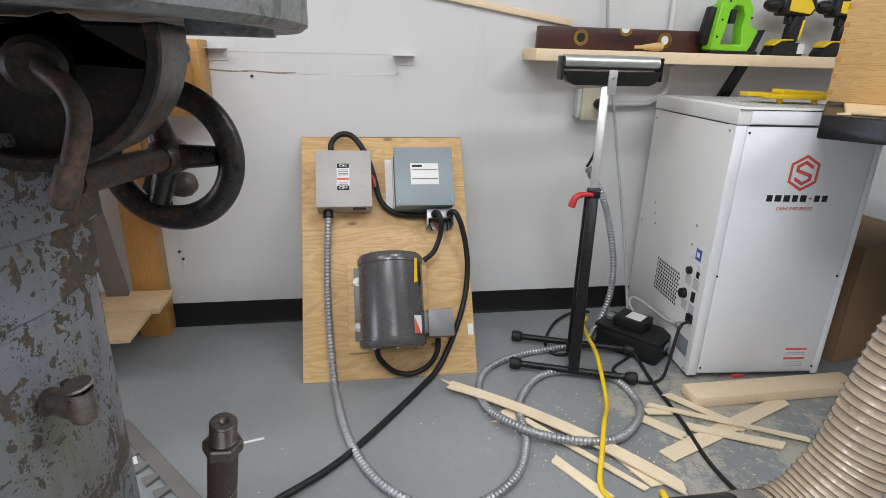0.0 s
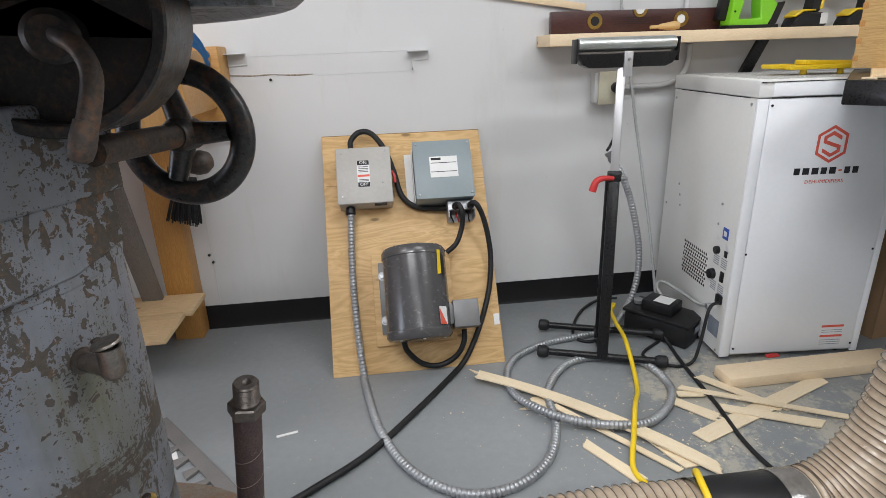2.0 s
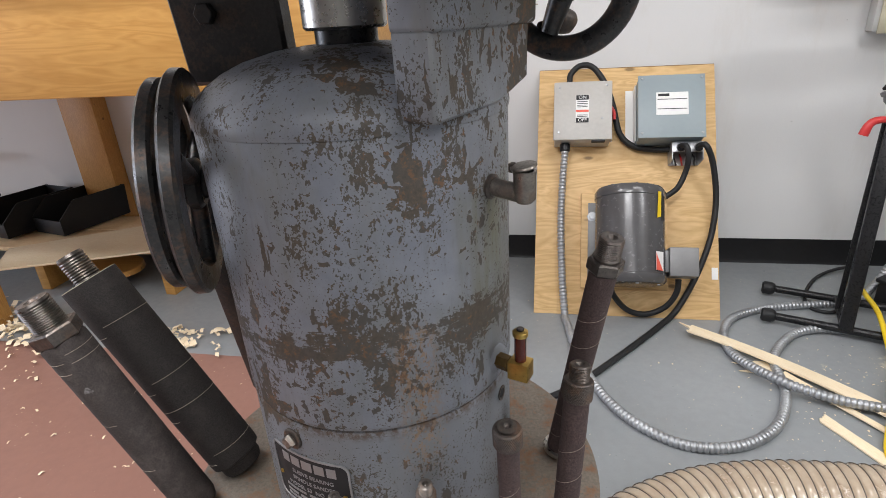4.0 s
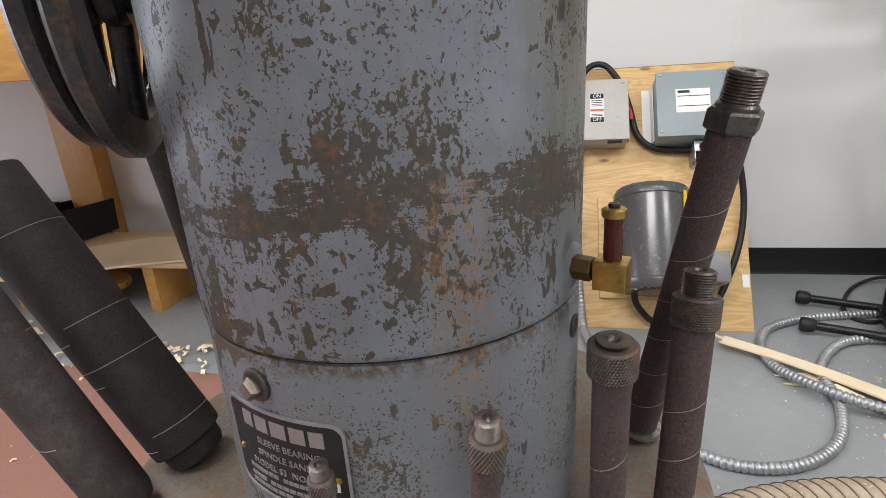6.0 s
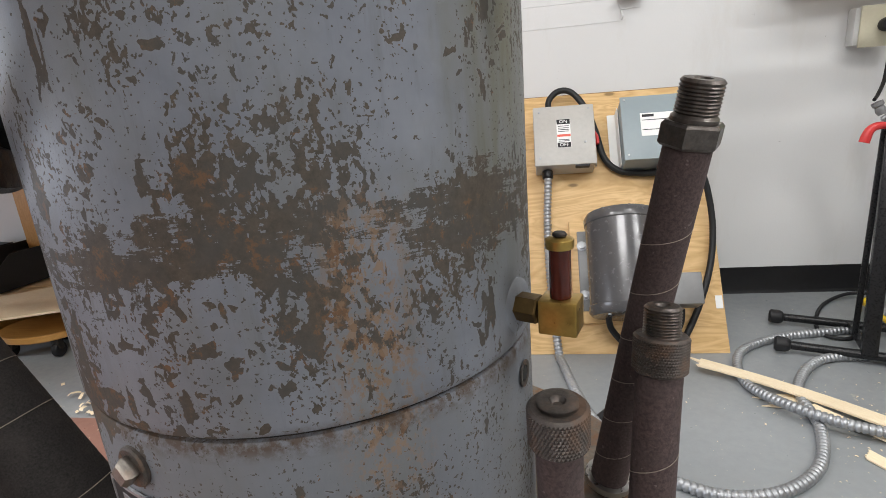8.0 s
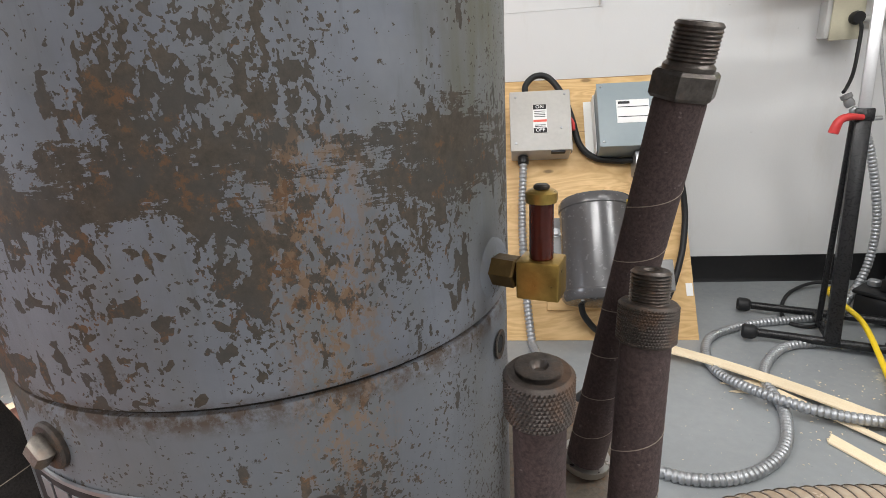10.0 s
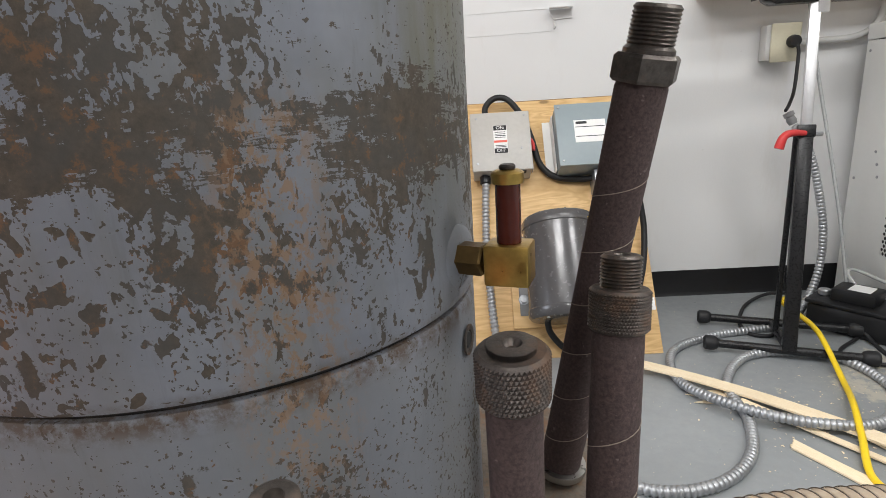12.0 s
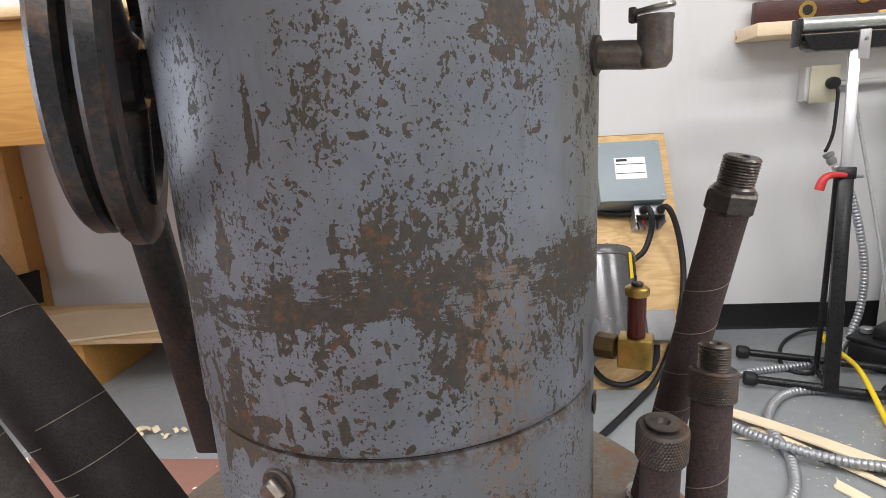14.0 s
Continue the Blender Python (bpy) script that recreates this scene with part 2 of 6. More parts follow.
MAT = {
    "wall": wall_paint(),
    "floor": floor_paint("grey_floor_paint", (0.235, 0.250, 0.258), (0.285, 0.300, 0.308), (0.47, 0.44, 0.365)),
    "red_floor": floor_paint("red_brown_floor_paint", (0.235, 0.122, 0.096), (0.275, 0.146, 0.114), (0.46, 0.39, 0.32), 0.72),
    "ceiling": plain("ceiling_white", (0.75, 0.75, 0.74), 0.8, grain=5, vary=0.04),
    "base": plain("black_vinyl", (0.012, 0.012, 0.013), 0.38, grain=20, vary=0.3, bump=0.05),
    "ply": wood("plywood_face", (0.73, 0.50, 0.245), (0.54, 0.335, 0.135), (1.2, 5, 4), True, 0.55, 2.0),
    "ply_edge": wood("plywood_edge", (0.5, 0.33, 0.16), (0.25, 0.14, 0.06), (2, 2, 160), False),
    "pine": wood("pine", (0.86, 0.71, 0.50), (0.78, 0.60, 0.385), (1.5, 16, 16)),
    "strip": wood("fresh_sawn_strip", (0.86, 0.75, 0.56), (0.77, 0.62, 0.41), (1.5, 18, 18), False),
    "bench": wood("varnished_fir", (0.56, 0.305, 0.088), (0.45, 0.225, 0.056), (0.45, 4.5, 4.5), True, 0.42, 3.5),
    "bench_up": wood("varnished_fir_upright", (0.58, 0.31, 0.09), (0.42, 0.20, 0.05), (12, 12, 1.0), True, 0.45),
    "birch": wood("birch_ply", (0.80, 0.62, 0.38), (0.66, 0.46, 0.25), (1.0, 10, 10), True),
    "oak": wood("honey_pine_box", (0.68, 0.46, 0.20), (0.50, 0.30, 0.105), (0.7, 0.7, 13), False, 0.5),
    "rosewood": wood("rosewood", (0.085, 0.028, 0.022), (0.035, 0.012, 0.011), (1, 18, 18), False, 0.35),
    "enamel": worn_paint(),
    "table_iron": mottled_iron(),
    "dark_iron": iron("dark_cast_iron", (0.026, 0.025, 0.024), 0.22, 0.42, 0.35),
    "wheel_iron": iron("handwheel_iron", (0.048, 0.047, 0.047), 0.5, 0.34, 0.5),
    "rusty_shaft": iron("rusty_shaft", (0.075, 0.062, 0.054), 0.75, 0.5, 0.4),
    "flange": iron("rusty_flange", (0.15, 0.125, 0.10), 0.95, 0.6, 0.2),
    "spindle_top": iron("oiled_steel", (0.12, 0.105, 0.095), 0.35, 0.38, 0.8),
    "grip": iron("knurled_steel", (0.090, 0.075, 0.067), 0.45, 0.5, 0.6),
    "elbow_steel": iron("worn_bare_steel", (0.24, 0.215, 0.19), 0.35, 0.36, 0.85),
    "steel": plain("turned_steel", (0.40, 0.39, 0.37), 0.30, 1.0, 60, 0.12),
    "galv": plain("galvanised_steel", (0.40, 0.41, 0.425), 0.42, 0.8, 70, 0.25),
    "chrome": plain("chrome_roller", (0.55, 0.58, 0.56), 0.36, 0.9, 30, 0.12),
    "alu": plain("aluminium_tube", (0.60, 0.60, 0.61), 0.38, 0.7, 50, 0.08),
    "brass": plain("brass", (0.46, 0.31, 0.09), 0.34, 1.0, 90, 0.4, 0.2),
    "oil_glass": plain("dark_red_glass", (0.075, 0.012, 0.006), 0.08, 0.0, 60, 0.3, 0.0),
    "black": plain("black_plastic", (0.014, 0.014, 0.015), 0.42, 0, 60, 0.3, 0.15),
    "black_steel": plain("black_powder_coat", (0.013, 0.013, 0.014), 0.3, 0, 70, 0.3, 0.1),
    "rubber": plain("black_rubber_cable", (0.018, 0.018, 0.019), 0.5, 0, 80, 0.3, 0.15),
    "red": plain("red_plastic", (0.50, 0.03, 0.03), 0.4, 0, 50, 0.15),
    "orange_red": plain("red_print", (0.72, 0.11, 0.07), 0.5, 0, 50, 0.06),
    "yellow": plain("yellow_plastic", (0.80, 0.56, 0.02), 0.4, 0, 50, 0.1),
    "green": plain("lime_green_plastic", (0.22, 0.60, 0.02), 0.4, 0, 50, 0.1),
    "blue_rag": plain("blue_cloth", (0.06, 0.20, 0.42), 0.85, 0, 80, 0.25, 0.4),
    "white": plain("white_powder_coat", (0.86, 0.875, 0.90), 0.42, 0, 20, 0.03, 0.05),
    "cream": plain("cream_powder_coat", (0.74, 0.74, 0.72), 0.45, 0, 20, 0.04, 0.05),
    "ivory": plain("ivory_plate", (0.52, 0.49, 0.37), 0.45, 0, 40, 0.08),
    "label": plain("white_label", (0.75, 0.75, 0.74), 0.5, 0, 30, 0.05),
    "ink": plain("black_ink", (0.02, 0.02, 0.022), 0.5, 0, 30, 0.1),
    "blue_ink": plain("blue_label", (0.03, 0.09, 0.42), 0.45, 0, 30, 0.1),
    "grey_label": plain("grey_label", (0.22, 0.25, 0.30), 0.4, 0, 60, 0.3),
    "switch_grey": plain("light_grey_enamel", (0.44, 0.425, 0.40), 0.42, 0, 25, 0.1),
    "panel_grey": plain("blue_grey_enamel", (0.245, 0.295, 0.315), 0.42, 0, 20, 0.06),
    "motor": plain("motor_grey_enamel", (0.085, 0.083, 0.085), 0.22, 0.1, 25, 0.12, 0.03),
    "motor_box": plain("motor_box_grey", (0.18, 0.18, 0.182), 0.4, 0.1, 25, 0.12),
    "card": plain("brown_cardboard", (0.30, 0.19, 0.105), 0.8, 0, 40, 0.12),
    "mat": plain("grey_foam_mat", (0.16, 0.15, 0.145), 0.85, 0, 60, 0.2, 0.3),
    "grey_board": wood("weathered_grey_board", (0.25, 0.235, 0.215), (0.15, 0.14, 0.13), (14, 14, 1.2), True),
}


def emery():
    """Dark sanding cloth: fine grit with dust and pale spiral seams."""
    m = Nodes("emery_cloth")
    v = m.coords()
    grit, dust = m.noise(v, 900, 3, 0.7), m.noise(v, 45, 5, 0.7)
    c = m.mix(m.step(grit, 0.3, 0.7), (0.014, 0.012, 0.011), (0.042, 0.036, 0.034))
    c = m.mix(m.step(dust, 0.50, 0.75, 0, 0.22), c, (0.11, 0.088, 0.078))
    m.bump(grit, 0.6, 0.0005)
    return m.done(c, 0.8)


def dusty_emery():
    """Worn sanding cloth, brown with wood dust and rubbed bare in pale spots."""
    m = Nodes("dusty_emery_cloth")
    v = m.coords()
    grit, dust = m.noise(v, 800, 3, 0.7), m.noise(v, 38, 5, 0.75)
    c = m.mix(m.step(grit, 0.3, 0.7), (0.022, 0.017, 0.0155), (0.055, 0.043, 0.039))
    c = m.mix(m.step(dust, 0.47, 0.72, 0, 0.42), c, (0.15, 0.125, 0.115))
    c = m.mix(m.step(m.noise(v, 85, 3), 0.70, 0.76, 0, 0.6), c, (0.30, 0.29, 0.29))
    m.bump(grit, 0.5, 0.0005)
    return m.done(c, 0.78)


def garnet():
    m = Nodes("worn_garnet_cloth")
    v = m.coords()
    grit, dust = m.noise(v, 700, 3, 0.7), m.noise(v, 70, 6, 0.75)
    c = m.mix(m.step(grit, 0.3, 0.7), (0.046, 0.031, 0.030), (0.104, 0.072, 0.068))
    c = m.mix(m.step(dust, 0.48, 0.72, 0, 0.6), c, (0.052, 0.040, 0.039))
    c = m.mix(m.step(m.noise(v, 260, 2), 0.7, 0.74, 0, 0.5), c, (0.22, 0.18, 0.165))
    m.bump(grit, 0.5, 0.0004)
    return m.done(c, 0.72)


def clear_hose():
    """Dusty translucent hose wall."""
    m = Nodes("dusty_clear_hose")
    v = m.coords()
    d = m.noise(v, 22, 5, 0.7)
    c = m.mix(m.step(d, 0.35, 0.7), (0.62, 0.51, 0.38), (0.46, 0.35, 0.25))
    mat = m.done(c, m.step(d, 0.3, 0.7, 0.12, 0.3), 0.0)
    m.b.inputs["Transmission Weight"].default_value = 0.25
    m.b.inputs["Coat Weight"].default_value = 0.5
    m.b.inputs["Coat Roughness"].default_value = 0.12
    return mat


MAT["emery"], MAT["garnet"], MAT["hose"], MAT["dusty_emery"] = emery(), garnet(), clear_hose(), dusty_emery()
MAT["seam_line"] = plain("pale_seam", (0.30, 0.25, 0.20), 0.8, 0, 90, 0.3)
MAT["hose_wire"] = plain("hose_wire", (0.085, 0.065, 0.050), 0.4, 0.3, 60, 0.3)
MAT["clear_tube"] = plain("clear_tubing", (0.40, 0.41, 0.40), 0.15, 0, 40, 0.05, 0.0)
MAT["grey_tube"] = plain("grey_tubing", (0.36, 0.37, 0.37), 0.3, 0, 40, 0.08, 0.0)
MAT["cuff"] = plain("tape_over_hose", (0.13, 0.12, 0.11), 0.14, 0, 30, 0.4, 0.5)
for k in ("black", "black_steel", "rubber", "base", "ink", "emery", "garnet"):
    MAT[k].node_tree.nodes["Principled BSDF"].inputs["Specular IOR Level"].default_value = 0.28
MAT["conduit_steel"] = plain("conduit_steel", (0.38, 0.39, 0.405), 0.42, 0.65, 70, 0.3)
# Grey picked for the unseen south wall so that less light bounces forward.
MAT["bounce_cut_grey"] = plain("grey_bounce_cut", (0.26, 0.255, 0.245), 0.7, 0, 8, 0.12)
MAT["old_brass"] = plain("tarnished_brass", (0.14, 0.09, 0.035), 0.42, 0.9, 90, 0.5, 0.2)
MAT["torn_plaster"] = plain("torn_plaster", (0.36, 0.30, 0.24), 0.9, 0, 60, 0.5, 0.3)
MAT["pipe_grey"] = plain("pale_grey_enamel", (0.50, 0.50, 0.49), 0.5, 0, 30, 0.08)


# ---- mesh helpers ----
def place(bm, verts, m):
    bmesh.ops.transform(bm, matrix=m, verts=verts)


def bevel(bm, geom_edges, w, seg=2):
    if w > 0:
        bmesh.ops.bevel(bm, geom=list(geom_edges), offset=w, segments=seg, affect="EDGES", profile=0.5)


def box(size, at=(0, 0, 0), m=None, w=0.002, seg=2, bm=None):
    """A bevelled block whose middle is at `at`, then moved by m."""
    one = bmesh.new()
    bmesh.ops.create_cube(one, size=1)
    place(one, one.verts, Matrix.Translation(at) @ Matrix.Diagonal((*size, 1)))
    bevel(one, one.edges, min(w, min(size) * 0.45), seg)
    if m is not None:
        place(one, one.verts, m)
    return merge(bm, one)


def span(lo, hi, w=0.002, m=None, bm=None, seg=2):
    """A block between two corners."""
    return box([b - a for a, b in zip(lo, hi)], [(a + b) / 2 for a, b in zip(lo, hi)], m, w, seg, bm)


def merge(bm, one):
    if bm is None:
        return one
    me = bpy.data.meshes.new("tmp")
    one.to_mesh(me)
    bm.from_mesh(me)
    bpy.data.meshes.remove(me)
    one.free()
    return bm


def lathe(profile, seg=48, m=None, bm=None, closed=False):
    """Turned about z: profile rows are (radius, height)."""
    one = bmesh.new()
    rings = []
    for r, z in profile:
        if r < 1e-6:
            rings.append([one.verts.new((0, 0, z))])
        else:
            rings.append([one.verts.new((r * math.cos(2 * math.pi * k / seg), r * math.sin(2 * math.pi * k / seg), z)) for k in range(seg)])
    pairs = list(zip(rings, rings[1:])) + ([(rings[-1], rings[0])] if closed else [])
    for a, b in pairs:
        for k in range(seg):
            j = (k + 1) % seg
            if len(a) == 1 and len(b) == 1:
                continue
            if len(a) == 1:
                one.faces.new((a[0], b[j], b[k]))
            elif len(b) == 1:
                one.faces.new((a[k], a[j], b[0]))
            else:
                one.faces.new((a[k], a[j], b[j], b[k]))
    bmesh.ops.recalc_face_normals(one, faces=one.faces)
    if m is not None:
        place(one, one.verts, m)
    return merge(bm, one)


def rod(r, h, m=None, seg=24, w=0.001, bm=None):
    return lathe([(0, 0), (r - w, 0), (r, w), (r, h - w), (r - w, h), (0, h)], seg, m, bm)


def hexagon(r, h, m=None, w=0.001, bm=None, sides=6):
    return lathe([(0, 0), (r - w, 0), (r, w), (r, h - w), (r - w, h), (0, h)], sides, m, bm)


def along(a, b):
    """A pose at a whose z axis points to b."""
    a, b = Vector(a), Vector(b)
    return Matrix.Translation(a) @ (b - a).to_track_quat("Z", "Y").to_matrix().to_4x4()


def smooth_path(points, step=0.01):
    """A Catmull-Rom line through the points, resampled at even steps."""
    p = [Vector(q) for q in points]
    p = [p[0] * 2 - p[1]] + p + [p[-1] * 2 - p[-2]]
    line = []
    for i in range(1, len(p) - 2):
        a, b, c, d = p[i - 1:i + 3]
        k = max(4, int((c - b).length / step * 3))
        for s in range(k):
            t = s / k
            line.append(0.5 * ((2 * b) + (c - a) * t + (2 * a - 5 * b + 4 * c - d) * t * t + (3 * b - a - 3 * c + d) * t ** 3))
    line.append(p[-2])
    out, left = [line[0]], step
    for a, b in zip(line, line[1:]):
        seg = (b - a).length
        while seg >= left > 0:
            a = a + (b - a) * (left / seg)
            out.append(a.copy())
            seg, left = (b - a).length, step
        left -= seg
    return out


def frames_along(path):
    t0 = (path[1] - path[0]).normalized()
    n = t0.orthogonal().normalized()
    out = []
    for i, p in enumerate(path):
        t = (path[min(i + 1, len(path) - 1)] - path[max(i - 1, 0)]).normalized()
        n = (n - t * n.dot(t)).normalized()
        out.append((p, n, t.cross(n)))
    return out


def tube(points, r, step=0.008, seg=12, bm=None, swell=None):
    """A round tube along a smooth line; swell(i) scales ring i."""
    one = bmesh.new()
    rings = []
    path = smooth_path(points, step)
    for i, (p, n, b) in enumerate(frames_along(path)):
        rr = r * (swell(i) if swell else 1)
        rings.append([one.verts.new(p + (n * math.cos(2 * math.pi * k / seg) + b * math.sin(2 * math.pi * k / seg)) * rr) for k in range(seg)])
    for a, b in zip(rings, rings[1:]):
        for k in range(seg):
            j = (k + 1) % seg
            one.faces.new((a[k], a[j], b[j], b[k]))
    one.faces.new(rings[0][::-1])
    one.faces.new(rings[-1])
    return merge(bm, one)


def coil(points, r, pitch, wire, seg=5, per=20, bm=None):
    """A wire wound round a smooth line."""
    path = smooth_path(points, pitch / per)
    spiral = [p + (n * math.cos(2 * math.pi * i / per) + b * math.sin(2 * math.pi * i / per)) * r for i, (p, n, b) in enumerate(frames_along(path))]
    one = bmesh.new()
    rings = []
    for p, n, b in frames_along(spiral):
        rings.append([one.verts.new(p + (n * math.cos(2 * math.pi * k / seg) + b * math.sin(2 * math.pi * k / seg)) * wire) for k in range(seg)])
    for a, b in zip(rings, rings[1:]):
        for k in range(seg):
            one.faces.new((a[k], a[(k + 1) % seg], b[(k + 1) % seg], b[k]))
    return merge(bm, one)


def slab(outline, h, m=None, w=0.001, bm=None, holes=()):
    """An outline in the xy plane, thickened by h along z; holes are further outlines."""
    one = bmesh.new()
    edges = []
    for loop in (outline, *holes):
        vs = [one.verts.new((x, y, 0)) for x, y in loop]
        edges += [one.edges.new((a, b)) for a, b in zip(vs, vs[1:] + vs[:1])]
    bmesh.ops.triangle_fill(one, edges=edges, use_beauty=True, use_dissolve=True)
    top = bmesh.ops.extrude_face_region(one, geom=list(one.faces))
    bmesh.ops.translate(one, verts=[g for g in top["geom"] if isinstance(g, bmesh.types.BMVert)], vec=(0, 0, h))
    bmesh.ops.recalc_face_normals(one, faces=one.faces)
    if w > 0:
        rim = [e for e in one.edges if len(e.link_faces) == 2 and e.calc_face_angle(0) > 0.6]
        bevel(one, rim, w, 1)
    if m is not None:
        place(one, one.verts, m)
    return merge(bm, one)


def arc(cx, cy, r, a0, a1, k=12):
    return [(cx + r * math.cos(radians(a0 + (a1 - a0) * i / k)), cy + r * math.sin(radians(a0 + (a1 - a0) * i / k))) for i in range(k + 1)]


BASE = {}


def thing(name, m, label, category, group="", kind=""):
    ob = new(name)
    ob.empty_display_size = 0.02
    ob.matrix_basis = m
    BASE[ob] = m.copy()
    return tagged(ob, label, category, group, kind)


def part(name, bm, material, parent, label="", world=False, smooth=40, kind=""):
    """One mesh under a thing or a part. world: its points are given in the room's frame."""
    if world and parent is not None:
        place(bm, bm.verts, BASE[parent].inverted())
    me = bpy.data.meshes.new(name)
    bm.to_mesh(me)
    bm.free()
    me.materials.append(MAT[material] if isinstance(material, str) else material)
    if smooth:
        me.shade_smooth()
        me.set_sharp_from_angle(angle=radians(smooth))
    ob = new(name, me)
    ob.parent = parent
    if parent is not None:
        BASE[ob] = BASE[parent]
    return tagged(ob, label, kind=kind)


def solo(name, bm, material, label, category, group="", kind="", smooth=40):
    """A thing that is one mesh, given in the room's frame, its origin put at its base."""
    lo = Vector([min(v.co[i] for v in bm.verts) for i in range(3)])
    hi = Vector([max(v.co[i] for v in bm.verts) for i in range(3)])
    at = Vector(((lo.x + hi.x) / 2, (lo.y + hi.y) / 2, lo.z))
    place(bm, bm.verts, Matrix.Translation(-at))
    ob = part(name, bm, material, None, "", smooth=smooth)
    ob.location = at
    BASE[ob] = Matrix.Translation(at)
    return tagged(ob, label, category, group, kind)


def lettering(text, height, depth=0.0004):
    """Letters in the xy plane, centred on the origin."""
    c = bpy.data.curves.new("text", "FONT")
    c.body, c.size, c.align_x, c.align_y, c.extrude, c.resolution_u = text, height, "CENTER", "CENTER", depth, 2
    ob = new("text", c)
    me = bpy.data.meshes.new_from_object(ob.evaluated_get(bpy.context.evaluated_depsgraph_get()))
    bm = bmesh.new()
    bm.from_mesh(me)
    bpy.data.objects.remove(ob)
    bpy.data.meshes.remove(me)
    return bm


# ---- room ----
XL, XR, YB, YW, ZC = -4.2, 3.2, -3.0, 2.40, 2.80
RY = 1.55
solo("floor", span((-0.62, YB, -0.05), (XR, YW, 0.0), 0), "floor", "grey painted concrete floor with dust and worn patches", "floor", kind="structure")
solo("floor_back", span((XL, RY, -0.05), (-0.62, YW, 0.0), 0), "floor", "grey painted concrete floor under the workbench", "floor", kind="structure")
solo("floor_red", span((XL, YB, -0.05), (-0.62, RY, 0.0), 0), "red_floor", "red-brown painted concrete floor with wood chips", "floor", kind="structure")
solo("wall_north", span((XL, YW, -0.05), (XR, YW + 0.12, ZC), 0), "wall", "scuffed white painted plaster wall", "wall", kind="structure")
# never in view; closes the room and dims the frontal bounce
solo("wall_south", span((XL, YB - 0.12, -0.05), (XR, YB, ZC), 0), "bounce_cut_grey", "unseen wall behind the camera, grey to cut bounce light", "wall", kind="structure")
solo("wall_east", span((XR, YB - 0.12, -0.05), (XR + 0.12, YW + 0.12, ZC), 0), "wall", "plain white side wall", "wall", kind="structure")
ww = span((XL - 0.12, YB - 0.12, -0.05), (XL, WINDOW[0], ZC), 0)
span((XL - 0.12, WINDOW[1], -0.05), (XL, YW + 0.12, ZC), 0, bm=ww)
span((XL - 0.12, WINDOW[0], -0.05), (XL, WINDOW[1], WINDOW[2]), 0, bm=ww)
span((XL - 0.12, WINDOW[0], WINDOW[3]), (XL, WINDOW[1], ZC), 0, bm=ww)
solo("wall_west", ww, "wall", "plain white side wall with an assumed window opening", "wall", kind="structure")
# frame for the assumed, unseen window opening
win = thing("unseen_window", Matrix.Translation((XL - 0.06, 0.425, 0.5)), "assumed white-framed window in the side wall, out of view", "window", kind="structure")
for y0, y1, z0, z1 in ((-0.72, 0.72, 0.0, 0.05), (-0.72, 0.72, 1.45, 1.5), (-0.72, -0.67, 0.052, 1.448), (0.67, 0.72, 0.052, 1.448), (-0.02, 0.02, 0.052, 1.448)):
    part("window_frame", span((-0.03, y0, z0), (0.03, y1, z1), 0.004), "white", win)
solo("ceiling", span((XL, YB, ZC), (XR, YW, ZC + 0.1), 0), "ceiling", "white painted ceiling", "ceiling", kind="structure")
bb = slab([(0, 0), (-0.014, 0), (-0.006, 0.012), (-0.004, 0.09), (-0.002, 0.1), (0, 0.1)], XR - XL, w=0)
place(bb, bb.verts, Matrix(((0, 0, 1, XL), (1, 0, 0, YW - 0.001), (0, 1, 0, 0), (0, 0, 0, 1))))
solo("baseboard", bb, "base", "black vinyl cove baseboard along the wall", "baseboard", kind="structure")

for lx, ly, watts in LAMPS:
    lamp = thing("ceiling_light", pose(lx, ly, 2.73), "white ceiling light fixture with a long tray", "ceiling light", "ceiling lights")
    part("tray", span((-0.62, -0.15, 0.01), (0.62, 0.15, 0.07), 0.01), "white", lamp)

# ---- leaning board with the phase converter ----
board_m = Matrix.Translation((-0.072, 1.9135, 0.001)) @ Matrix(((1, 0, 0, 0), (0, 0.5294, -0.8484, 0), (0, 0.8484, 0.5294, 0), (0, 0, 0, 1)))
TH = 0.018


def board_pt(u, v, h):
    return board_m @ Vector((u, v, h))


board = thing("plywood_board", board_m, "knotty plywood board leaning against the white wall", "board")
part("panel", span((0, 0, -TH), (0.609, 0.902, 0), 0.0015), "ply", board)
part("edge_ply", span((0.0, 0.904, -TH + 0.002), (0.609, 0.9045, -0.002), 0), "ply_edge", board)
part("face_split", span((0.001, 0.7005, -0.0002), (0.608, 0.7022, 0.0006), 0), "ply_edge", board, "dark split line across the face veneer")
part("price_tag", span((0.585, 0.135, 0.0005), (0.605, 0.175, 0.0012), 0), "label", board, "small white paper sticker")

# disconnect switch
sw = thing("disconnect_switch", board_m @ Matrix.Translation((0.155, 0.71, 0)), "light grey metal safety switch box screwed to the board", "switch box")
part("body", span((-0.096, -0.108, 0.001), (0.094, 0.098, 0.082), 0.004), "switch_grey", sw)
part("cover", span((-0.100, -0.112, 0.082), (0.098, 0.102, 0.092), 0.004), "switch_grey", sw, "dented light grey cover")
part("lip", span((0.094, -0.112, 0.06), (0.0985, 0.102, 0.084), 0.001), "switch_grey", sw)
part("latch", span((0.03, -0.118, 0.07), (0.075, -0.110, 0.088), 0.002), "ink", sw, "dark latch at the bottom of the cover")
part("lever", tube([(0.098, 0.02, 0.05), (0.108, 0.0, 0.05), (0.109, -0.03, 0.05)], 0.006), "red", sw, "red switch lever")
